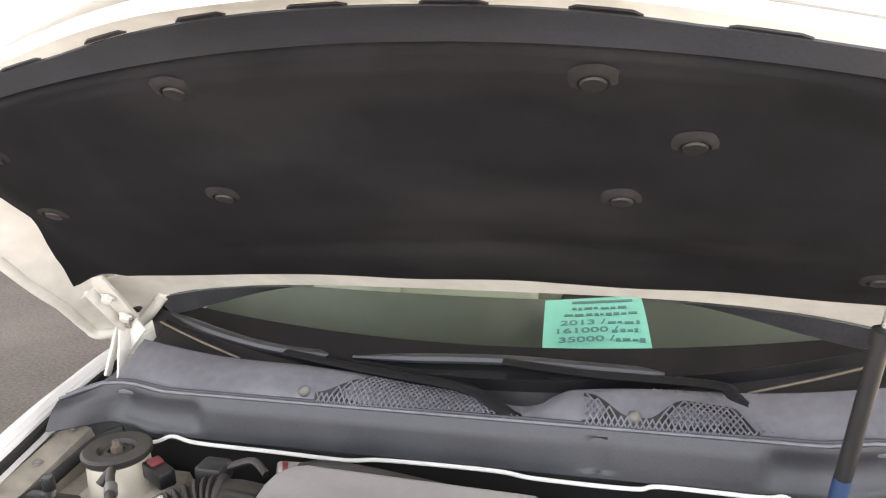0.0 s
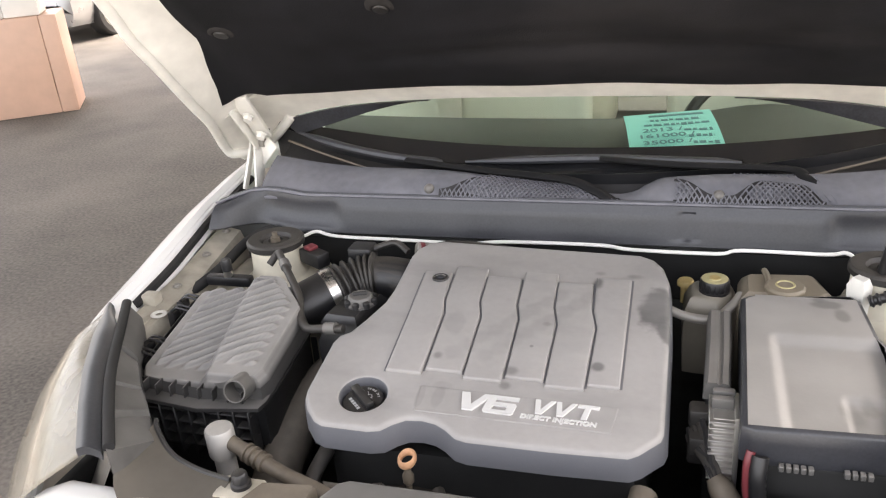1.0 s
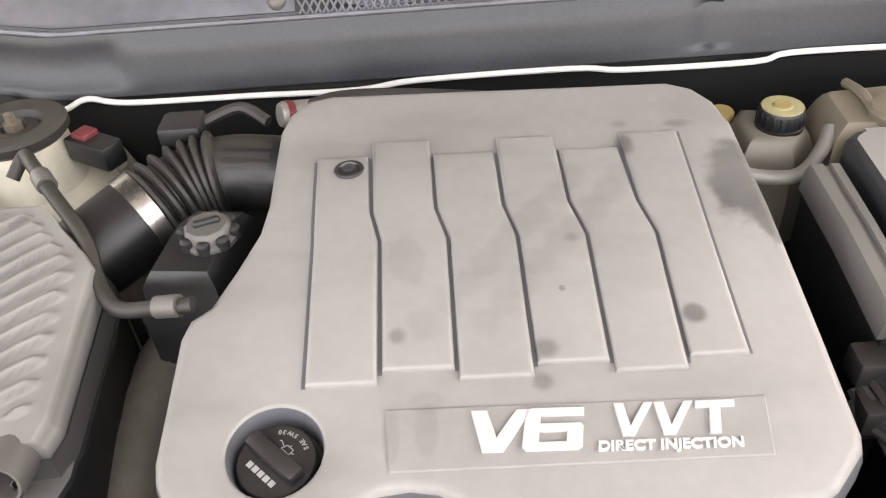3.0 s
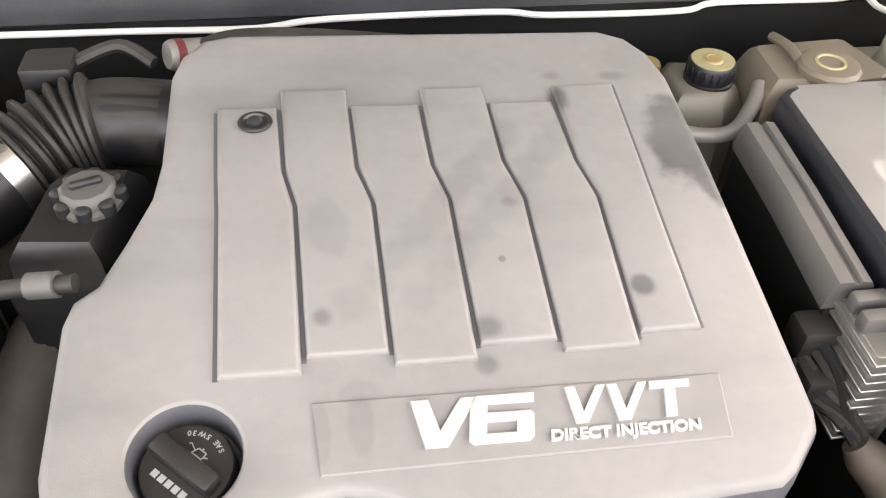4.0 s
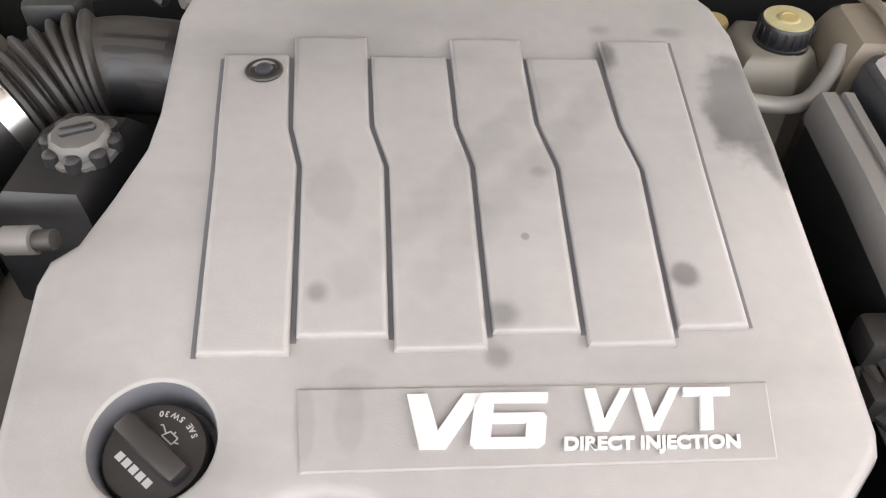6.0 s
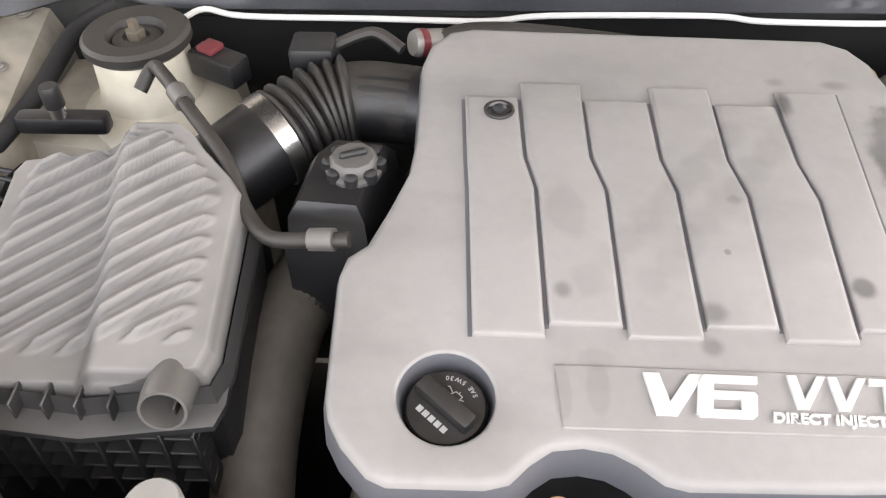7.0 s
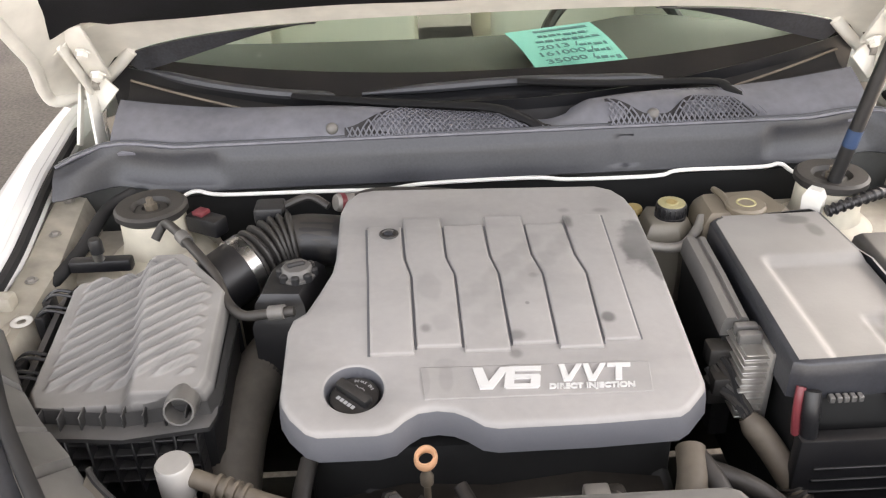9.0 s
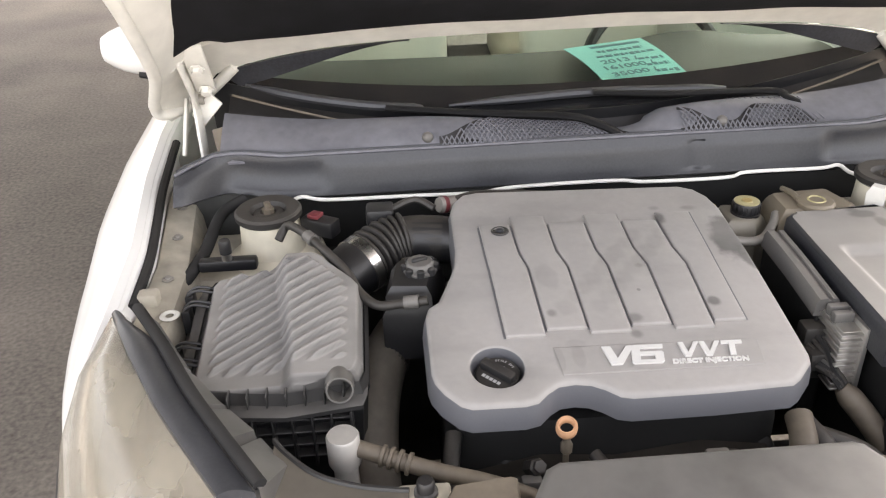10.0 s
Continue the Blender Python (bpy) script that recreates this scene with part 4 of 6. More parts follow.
def rail_end(a):
    x = a * 0.715
    return (0.178 - REAR(x)) / (FRONT(x) - REAR(x))


frame_band("rear_rail", zero, one, lambda a: 0.0, lambda a: rail_end(a) + 0.01, 0.006, M_INNER, 0.022, label="dirty white inner rail of the hood")
frame_band("front_rail", zero, one, lambda a: 0.950, lambda a: 0.995, 0.004, M_INNER, 0.02, label="white front rail of the hood")
for s in (-1, 1):
    frame_band("side_rail", lambda v: s * 0.80, lambda v: s * 1.0, lambda a: 0.06, lambda a: 0.992, 0.008, M_INNER, 0.02, 16, 34)
# rolled hem round the side and rear corner
for s in (-1, 1):
    bm = B()
    tube(bm, [hood_pt(s * 0.80, 0.004, 0.006), hood_pt(s * 0.93, 0.006, 0.004), hood_pt(s * 0.985, 0.05, 0.004)] + [hood_pt(s * 0.992, k / 10, 0.008) for k in range(1, 10)], 0.0105, 10)
    part("hem", bm, M_INNER, hood)
# sound liner with soft embossing
bm = B()


LINER_W = ((0.0, 0.855), (0.045, 0.875), (0.11, 0.945), (0.3, 0.925), (0.5, 0.895), (0.8, 0.89), (1.0, 0.86))


def liner(u, v):
    wide = lerp(LINER_W, v)
    a = (2 * u - 1) * wide
    s = rail_end(a) + (0.862 - rail_end(a)) * v
    edge = min(ease((wide - abs(a)) / 0.05), ease(v / 0.05), ease((1 - v) / 0.06))
    ridge = 0.007 * math.exp(-((v - 0.22 - 0.02 * a) / 0.03) ** 2) * ease((0.6 - abs(a)) / 0.2)
    field = 0.010 * ease((0.62 - abs(a)) / 0.06) * ease((v - 0.28) / 0.06) * ease((0.93 - v) / 0.05)
    lumps = 0.004 * noise.noise(Vector((a * 4, v * 5, 0)))
    return hood_pt(a, s, -0.002 + 0.010 * (1 - edge) - 0.006 * edge + ridge - field * 0 + lumps - 0.004 * field / 0.01)


sheet(bm, liner, 70, 60, (0, 0.002, 0.006))
lin = part("sound_liner", bm, M_LINER, hood, "dusty black felt sound liner")
bm = B()
sheet(bm, lambda u, v: hood_pt((2 * u - 1) * 0.80, 0.855 + 0.095 * v, -0.004 + 0.006 * v), 50, 4, (0, 0.004, 0.012))
part("front_channel", bm, M_PANEL, hood, "dark front channel")
for a, s in ((-0.362, 0.418), (0.362, 0.416), (-0.315, 0.735), (0.350, 0.735), (0.475, 0.60), (-0.80, 0.50), (-0.78, 0.72), (0.80, 0.30)):
    v = (s - rail_end(a)) / (0.862 - rail_end(a))
    p = Vector(liner((a / lerp(LINER_W, v) + 1) / 2, v))
    bm = B()
    lathe(bm, [(0.028, -0.001), (0.022, 0.0040), (0.016, 0.0045), (0.012, -0.003), (0.0, -0.003)], turn_to((0, -0.55, -0.83), p - Vector((0, -0.002, -0.003))), 24)
    part("retainer", bm, M_LINER_DUST, lin, "dust-rubbed dimple in the felt")
    bm = B()
    lathe(bm, [(0.013, 0.0), (0.012, 0.0025), (0.0, 0.004)], turn_to((0, -0.55, -0.83), p), 18)
    part("clip", bm, M_HOSE, lin, "dusty plastic liner clip")
for k in range(9):
    a = -0.80 + 0.2 * k
    bm = B()
    secs = []
    p0, p1, q0, q1 = (hood_pt(a - 0.048, 0.957, 0.0020), hood_pt(a + 0.048, 0.957, 0.0020), hood_pt(a - 0.036, 0.967, 0.0020), hood_pt(a + 0.036, 0.967, 0.0020))
    sheet(bm, lambda u, v: p0.lerp(p1, u).lerp(q0.lerp(q1, u), v), 4, 2, (0, 0.0008, 0.002))
    part("slot", bm, M_BLACK, hood, "dark drain slot")
# black rubber seal under the rear corners
for s in (-1, 1):
    bm = B()

    def rear_seal(u, v):
        a = s * (0.845 - 0.46 * u)
        p = hood_pt(a, 0.0, 0.002)
        h = 0.036 * ease(u / 0.12) * (1 - ease((u - 0.15) / 0.85)) + 0.003
        return (p.x, p.y + 0.014 * v, p.z - h * v)

    sheet(bm, rear_seal, 30, 3, (0, 0.006, 0.001))
    part("rear_seal", bm, M_SEAL, hood, "dusty black rubber seal")
# hinges
def plate(bm, p, q, w, t, face):
    """A flat bar from p to q, w wide and t thick, its broad side turned to face."""
    p, q = Vector(p), Vector(q)
    d = (q - p).normalized()
    n = (Vector(face) - d * d.dot(Vector(face))).normalized()
    sdir = d.cross(n)
    m = Matrix((( sdir.x, d.x, n.x, p.x), (sdir.y, d.y, n.y, p.y), (sdir.z, d.z, n.z, p.z), (0, 0, 0, 1)))
    box(bm, -w / 2, w / 2, -w * 0.3, (q - p).length + w * 0.3, -t / 2, t / 2, min(w, t) * 0.3, 2, m)


for s in (-1, 1):
    bm = B()
    plate(bm, (s * 0.645, 0.372, 1.062), (s * 0.640, 0.300, 1.150), 0.036, 0.008, (0, -0.7, -0.7))
    plate(bm, (s * 0.668, 0.385, 1.035), (s * 0.666, 0.310, 1.125), 0.026, 0.006, (1, 0, 0))
    hinge = part("hinge", bm, M_INNER, hood, "grimy white hood hinge")
    bm = B()
    plate(bm, (s * 0.672, 0.395, 1.045), (s * 0.662, 0.350, 0.935), 0.024, 0.006, (1, -0.3, 0))
    plate(bm, (s * 0.640, 0.390, 1.030), (s * 0.668, 0.395, 1.000), 0.030, 0.006, (0, -1, 0.3))
    plate(bm, (s * 0.690, 0.400, 1.030), (s * 0.700, 0.360, 0.945), 0.016, 0.006, (1, 0, 0))
    part("link", bm, M_INNER, hinge)
    bm = B()
    plate(bm, (s * 0.655, 0.335, 0.925), (s * 0.640, 0.335, 0.860), 0.060, 0.010, (0.2, -1, 0.2))
    plate(bm, (s * 0.625, 0.345, 0.985), (s * 0.610, 0.310, 0.900), 0.035, 0.008, (-0.5, -1, 0.2))
    part("bracket", bm, M_TAN, hinge, "dust-brown hinge bracket")
    for yy, zz in ((0.366, 1.066), (0.328, 1.114)):
        bm = B()
        lathe(bm, [(0.013, 0), (0.013, 0.003), (0.0095, 0.0035), (0.009, 0.011), (0.0, 0.012)], turn_to((0, -0.72, -0.65), (s * 0.642, yy - 0.004, zz - 0.004)), 6)
        part("bolt", bm, M_INNER, hinge)
    bm = B()
    lathe(bm, [(0.010, -0.012), (0.010, 0.012)], turn_to((1, 0, 0), (s * 0.668, 0.393, 1.035)), 12)
    part("pin", bm, M_STEEL, hinge)

# gas strut that holds the hood
strut = thing("gas_strut", (0.497, 0.12, 0.925), "black gas strut holding the hood open", "strut")
A, Z = Vector((0.494, 0.12, 0.925)), Vector((0.548, 0.075, 1.370))
bm = B()
tube(bm, [A, A.lerp(Z, 0.3), A.lerp(Z, 0.60)], 0.0102, 14)
cyl = part("cylinder", bm, M_CAP, strut)
bm = B()
tube(bm, [A.lerp(Z, 0.60), A.lerp(Z, 0.8), Z], 0.0045, 10)
part("rod", bm, M_CLAMP, strut)
bm = B()
lathe(bm, [(0.0125, 0), (0.0125, 0.018), (0.006, 0.022)], turn_to(Z - A, A.lerp(Z, 0.58)), 16)
part("collar", bm, M_BLACK, strut)
bm = B()
tube(bm, [A.lerp(Z, 0.13), A.lerp(Z, 0.19)], 0.0107, 14)
part("sticker", bm, M_STICKER, strut, "worn navy sticker")

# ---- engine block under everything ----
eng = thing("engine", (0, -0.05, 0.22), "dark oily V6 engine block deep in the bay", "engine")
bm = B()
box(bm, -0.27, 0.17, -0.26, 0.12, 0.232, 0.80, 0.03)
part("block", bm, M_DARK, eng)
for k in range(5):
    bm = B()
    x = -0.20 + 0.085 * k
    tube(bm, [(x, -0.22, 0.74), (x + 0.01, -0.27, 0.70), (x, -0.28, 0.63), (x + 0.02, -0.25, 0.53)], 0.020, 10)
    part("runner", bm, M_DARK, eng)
# ribbed timing cover, harness and brackets on the engine's front
bm = B()
prism(bm, [(-0.235, 0.60), (0.150, 0.60), (0.165, 0.68), (0.150, 0.735), (0.06, 0.750), (-0.05, 0.735), (-0.15, 0.745), (-0.235, 0.725)], [(0.0, -0.262), (0.0, -0.288), (-0.004, -0.294), (-0.010, -0.296)], lambda x, z, w: Vector((x, w, z)))
front = part("timing_cover", bm, M_GRIME, eng, "oily brown cast timing cover")
for x in (-0.205, -0.155, -0.09, -0.03, 0.035, 0.09, 0.13):
    bm = B()
    box(bm, x - 0.003, x + 0.003, -0.306, -0.294, 0.62, 0.722, 0.0015, 1)
    part("rib", bm, M_GRIME, front)
for x, z in ((-0.215, 0.708), (-0.12, 0.722), (-0.06, 0.712), (0.0, 0.722), (0.065, 0.728), (0.125, 0.712)):
    bm = B()
    lathe(bm, [(0.012, -0.008), (0.012, 0.002), (0.0075, 0.003), (0.0075, 0.011), (0.0, 0.012)], turn_to((0, -1, 0.15), (x, -0.296, z)), 6)
    part("bolt", bm, M_STEEL, front)
for pts, r in (([(-0.262, -0.262, 0.79), (-0.268, -0.318, 0.765), (-0.235, -0.345, 0.735), (-0.20, -0.34, 0.68), (-0.19, -0.32, 0.60)], 0.011),
               ([(-0.215, -0.325, 0.60), (-0.185, -0.348, 0.70), (-0.165, -0.345, 0.755), (-0.130, -0.315, 0.772)], 0.008),
               ([(-0.09, -0.30, 0.775), (-0.065, -0.338, 0.762), (-0.01, -0.345, 0.735), (0.05, -0.345, 0.74), (0.10, -0.325, 0.768)], 0.009),
               ([(0.175, -0.30, 0.79), (0.235, -0.325, 0.775), (0.275, -0.335, 0.735), (0.295, -0.34, 0.66)], 0.012)):
    bm = B()
    tube(bm, pts, r, 10)
    part("hose", bm, M_HOSE, eng)
bm = B()
box(bm, -0.186, -0.160, -0.338, -0.322, 0.742, 0.772, 0.004)
part("connector", bm, M_MODULE, eng, "dusty grey connector")
bm = B()
box(bm, 0.045, 0.075, -0.330, -0.310, 0.755, 0.782, 0.004)
part("connector", bm, M_STEEL, eng, "pale bracket")
rng = random.Random(7)
for k in range(14):
    bm = B()
    x, y, z = rng.uniform(-0.28, 0.16), rng.uniform(-0.36, -0.29), rng.uniform(0.66, 0.76)
    lathe(bm, [(0.010, 0), (0.010, 0.008), (0.006, 0.010), (0.006, 0.016), (0, 0.016)], turn_to((rng.uniform(-0.3, 0.3), -0.7, 0.8), (x, y, z)), 8)
    part("bolt", bm, M_STEEL, eng)
bm = B()
lathe(bm, [(0.028, 0), (0.030, 0.02), (0.024, 0.05), (0.024, 0.06)], turn_to((0.1, -0.5, 0.85), (0.04, -0.33, 0.70)), 16)
part("sensor", bm, M_METAL, eng)
bm = B()
for k in range(6):
    z = 0.66 + 0.01 * k
    tube(bm, [(-0.30, -0.30, z), (-0.15, -0.335, z + 0.02 * math.sin(k)), (0.02, -0.33, z - 0.02), (0.20, -0.31, z + 0.02)], 0.0045, 6)
part("wiring", bm, M_RUBBER, eng)

# ---- engine cover ----
cover = thing("engine_cover", (0, 0, 0.80), "dusty grey plastic V6 engine cover with stains", "engine cover")


def cp(x, y, w):
    """A point w above the cover's sloping top."""
    return Vector((x, y - 0.16 * w, 0.9119 - 0.0309 * x + 0.1606 * y + w))


OUT = [(-0.190, 0.134), (0.138, 0.134), (0.160, 0.124), (0.175, 0.104), (0.184, 0.072), (0.189, -0.037), (0.190, -0.175), (0.190, -0.246), (0.187, -0.257), (0.163, -0.287), (0.152, -0.294), (0.060, -0.300), (-0.046, -0.303), (-0.060, -0.300),
       (-0.076, -0.288), (-0.092, -0.280), (-0.112, -0.277), (-0.134, -0.280), (-0.150, -0.291), (-0.163, -0.304), (-0.178, -0.308), (-0.240, -0.309), (-0.252, -0.304), (-0.270, -0.285), (-0.280, -0.268), (-0.283, -0.250), (-0.285, -0.150), (-0.281, -0.134), (-0.267, -0.122),
       (-0.252, -0.085), (-0.238, -0.045), (-0.234, -0.01), (-0.234, 0.085), (-0.228, 0.108), (-0.212, 0.128)]
OUT = [(x, y + 0.0045 if y < -0.262 else y) for x, y in OUT]
HOLE, HR = Vector((-0.204, -0.2455)), 0.0365
bm = B()


rings = []
for d, w in ((-0.0050, 0.0), (-0.0015, -0.0007), (0.0012, -0.0025), (0.0030, -0.006)):
    rings.append([bm.verts.new(cp(x, y, w)) for x, y in offset(OUT, d)])
k = len(OUT)
for a, b in zip(rings, rings[1:]):
    for j in range(k):
        bm.faces.new((a[j], b[j], b[(j + 1) % k], a[(j + 1) % k]))
hole = [bm.verts.new(cp(HOLE.x + HR * math.cos(a), HOLE.y + HR * math.sin(a), 0)) for a in (2 * math.pi * j / 40 for j in range(40))]
edges = [bm.edges.get((rings[0][j], rings[0][(j + 1) % k])) for j in range(k)] + [bm.edges.new((hole[j], hole[(j + 1) % 40])) for j in range(40)]
bmesh.ops.triangle_fill(bm, edges=edges, use_beauty=True)
bmesh.ops.delete(bm, geom=[f for f in bm.faces if (f.calc_center_median().xy - HOLE).length < HR * 0.9], context="FACES_ONLY")
# rounded lip of the filler well
lip = hole
for r, w in ((HR - 0.0015, -0.0006), (HR - 0.0026, -0.002)):
    ring = [bm.verts.new(cp(HOLE.x + r * math.cos(a), HOLE.y + r * math.sin(a), w)) for a in (2 * math.pi * j / 40 for j in range(40))]
    for j in range(40):
        bm.faces.new((lip[j], lip[(j + 1) % 40], ring[(j + 1) % 40], ring[j]))
    lip = ring
part("top_shell", bm, M_COVER, cover)
# the shade down in the well is put into its wall's darker colour
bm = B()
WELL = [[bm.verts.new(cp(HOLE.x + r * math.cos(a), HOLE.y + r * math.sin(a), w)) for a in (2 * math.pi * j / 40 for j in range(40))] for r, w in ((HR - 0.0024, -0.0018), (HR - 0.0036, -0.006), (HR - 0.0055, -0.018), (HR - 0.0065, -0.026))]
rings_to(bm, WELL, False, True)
part("filler_well", bm, M_COVER_DARK, cover, "filler well wall with shade in its darker colour")
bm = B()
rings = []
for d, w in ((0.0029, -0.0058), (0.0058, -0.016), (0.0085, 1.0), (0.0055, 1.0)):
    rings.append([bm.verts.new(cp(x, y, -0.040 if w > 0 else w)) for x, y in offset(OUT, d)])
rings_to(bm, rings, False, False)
part("skirt", bm, M_COVER_DARK, cover, "dark grey bevelled skirt")

# raised panels with grooves between them
L = [[(-0.202, 0.038), (-0.199, -0.03), (-0.197, -0.062), (-0.192, -0.199)], [(-0.153, 0.040), (-0.149, -0.029), (-0.141, -0.062), (-0.137, -0.190)], [(-0.097, 0.040), (-0.094, -0.027), (-0.084, -0.062), (-0.081, -0.188)],
     [(-0.039, 0.041), (-0.036, -0.026), (-0.027, -0.061), (-0.024, -0.187)], [(0.017, 0.042), (0.020, -0.024), (0.030, -0.063), (0.031, -0.186)], [(0.073, 0.045), (0.078, -0.026), (0.087, -0.064), (0.086, -0.188)], [(0.130, 0.061), (0.131, -0.03), (0.131, -0.062), (0.132, -0.182)]]
for i in range(6):
    g = 0.0016
    back = 0.040 if i % 2 == 0 else 0.059
    fore = -0.198 + 0.001 * i if i % 2 == 0 else -0.188 + 0.001 * i
    left = [(x + g + 0.0035, y) for x, y in L[i]]
    right = [(x - g + 0.0035, y) for x, y in L[i + 1]]
    left[0], right[0] = (left[0][0], back), (right[0][0], back)
    left[-1], right[-1] = (left[-1][0], fore), (right[-1][0], fore)
    poly = left + right[::-1]
    bm = B()
    def on_top(x, y, w):
        return cp(x, y, w + 0.0)

    prism(bm, poly, [(0.0, -0.001), (0.0, 0.0024), (-0.0008, 0.0036), (-0.0020, 0.0045), (-0.0042, 0.0050)], on_top)
    part("rib_panel", bm, M_COVER, cover)
    # dark strips paint the shade between the panels
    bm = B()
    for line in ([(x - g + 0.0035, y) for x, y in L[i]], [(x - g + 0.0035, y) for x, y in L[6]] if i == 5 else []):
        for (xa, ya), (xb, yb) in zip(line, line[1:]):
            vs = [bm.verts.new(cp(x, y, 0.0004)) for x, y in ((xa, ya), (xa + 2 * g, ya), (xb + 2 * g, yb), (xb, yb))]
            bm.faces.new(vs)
    part("groove_shade", bm, M_COVER_DARK, cover, smooth=False)
# ball stud and its hole
bm = B()
m = Matrix.Translation(cp(-0.167, 0.022, 0.0056))
tube(bm, [m @ Vector((0.0118 * math.cos(a), 0.0118 * math.sin(a), 0)) for a in (2 * math.pi * j / 20 for j in range(20))], 0.0018, 8, n=2, closed=True)
part("grommet", bm, M_CAP, cover)
bm = B()
lathe(bm, [(0.0115, 0.0003), (0.0, 0.0003)], m, 20, close=False)
part("stud_well", bm, M_CAP, cover, smooth=False)
bm = B()
lathe(bm, [(0.0062, 0.0004), (0.0060, 0.0022), (0.004, 0.0038), (0.0, 0.0045)], m, 18)
part("ball_stud", bm, M_PANEL, cover)
# badge plate and letters
bm = B()
PLATE = [(-0.1252, -0.2648), (0.1302, -0.2611), (0.1355, -0.2165), (-0.1296, -0.2179)]
prism(bm, PLATE, [(0.0, -0.001), (0.0, 0.0008), (-0.0010, 0.0013)], cp)
part("badge_plate", bm, M_COVER, cover, smooth=False)


def letter(polys, x0, y0, sx, sy, slant, d=0.0028, base=0.001, name="letter"):
    bm, soft = B(), (0.0004 if len(polys) == 1 else 0.0)
    for poly in polys:
        pts = [(x0 + px * sx + (py) * sy * slant, y0 + py * sy) for px, py in poly]
        prism(bm, pts, [(0.0, base), (0.0, base + d * 0.75), (-soft, base + d)], cp)
    return part(name, bm, M_LETTER, cover, "raised silver letter", smooth=False)


V = [[(0, 1), (0.27, 1), (0.47, 0.34), (0.74, 1), (1.0, 1), (0.60, 0), (0.27, 0)]]
SIX = [[(0.10, 1), (1.0, 1), (1.0, 0.82), (0.27, 0.82), (0.0, 0.90)], [(0.0, 0.90), (0.27, 0.82), (0.27, 0.18), (0.0, 0.08)], [(0.0, 0.08), (0.27, 0.18), (0.73, 0.18), (1.0, 0.08), (0.93, 0), (0.07, 0)],
       [(1.0, 0.08), (0.73, 0.18), (0.73, 0.44), (1.0, 0.54)], [(1.0, 0.54), (0.73, 0.44), (0.27, 0.44), (0.27, 0.62), (0.95, 0.62)]]
T = [[(0, 1), (1.0, 1), (1.0, 0.80), (0.64, 0.80), (0.64, 0), (0.36, 0), (0.36, 0.80), (0, 0.80)]]
V_SLIM = [[(0, 1), (0.25, 1), (0.45, 0.30), (0.76, 1), (1.0, 1), (0.56, 0), (0.26, 0)]]
letter(V, -0.0745, -0.2533, 0.0425, 0.0310, 0.17)
letter(SIX, -0.0365, -0.2533, 0.0405, 0.0310, 0.17)
letter(V_SLIM, 0.0252, -0.2447, 0.0268, 0.0246, 0.18)
letter(V_SLIM, 0.0528, -0.2447, 0.0268, 0.0246, 0.18)
letter(T, 0.0808, -0.2447, 0.0270, 0.0246, 0.20)
bm = B()
lettering(bm, "DIRECT INJECTION", 0.0093, 0.0009, Matrix(((1, 0, 0, 0.0140), (0, 1, 0, -0.2548), (-0.0309, 0.1606, 1, 0.9119 - 0.0309 * 0.014 - 0.1606 * 0.2548 + 0.0022), (0, 0, 0, 1))), bold=0.00035, shear=0.12, wide=1.21)
part("lettering", bm, M_LETTER, cover, "raised silver lettering", smooth=False)

# oil filler cap in its well
m = Matrix.Translation(cp(HOLE.x, HOLE.y - 0.0035, -0.0225)) @ Matrix.Rotation(radians(9), 4, "X")
bm = B()
lathe(bm, [(0.0285, 0.0), (0.0285, 0.012), (0.027, 0.0145), (0.025, 0.0150), (0.0, 0.0150)], m, 36)
cap = part("oil_cap", bm, M_CAP, cover, "black plastic oil filler cap")
bar = m @ Matrix.Rotation(radians(-42), 4, "Z")
bm = B()
box(bm, -0.024, 0.024, -0.0065, 0.0065, 0.012, 0.026, 0.003, 2, bar)
part("grip", bm, M_CAP, cap)
for k in range(5):
    bm = B()
    x = -0.012 + 0.0056 * k
    box(bm, x - 0.0021, x + 0.0021, -0.0155, -0.0110, 0.0149, 0.0153, 0, 1, bar)
    part("print", bm, M_MARK, cap, "pale printed mark", smooth=False)
# grade lettering round the rim, tops towards the middle
bm = B()
for k, ch in enumerate("SAE 5W-30"):
    th = radians(20 + 8.2 * k)
    at = m @ Matrix.Translation((0.0232 * math.cos(th), 0.0232 * math.sin(th), 0.0149)) @ Matrix.Rotation(th + math.pi / 2, 4, "Z")
    if ch != " ":
        lettering(bm, ch, 0.0046, 0.0003, at, bold=0.0001)
part("lettering", bm, M_MARK, cap, "pale printed oil grade", smooth=False)
# oil can symbol
bm = B()
CAN = [(-0.0045, 0.0085), (0.0035, 0.0085), (0.0035, 0.0130), (-0.0025, 0.0130)]
for (xa, ya), (xb, yb) in list(zip(CAN, CAN[1:] + CAN[:1])) + [((-0.0030, 0.0105), (-0.0085, 0.0130)), ((-0.0085, 0.0130), (-0.0095, 0.0120)), ((0.0, 0.0130), (0.0, 0.0146)), ((0.0035, 0.0100), (0.0062, 0.0112))]:
    tube(bm, [bar @ Vector((xa, ya, 0.0149)), bar @ Vector((xb, yb, 0.0149))], 0.0005, 6, n=1, flat=0.6)
part("symbol", bm, M_MARK, cap, "pale oil can symbol")

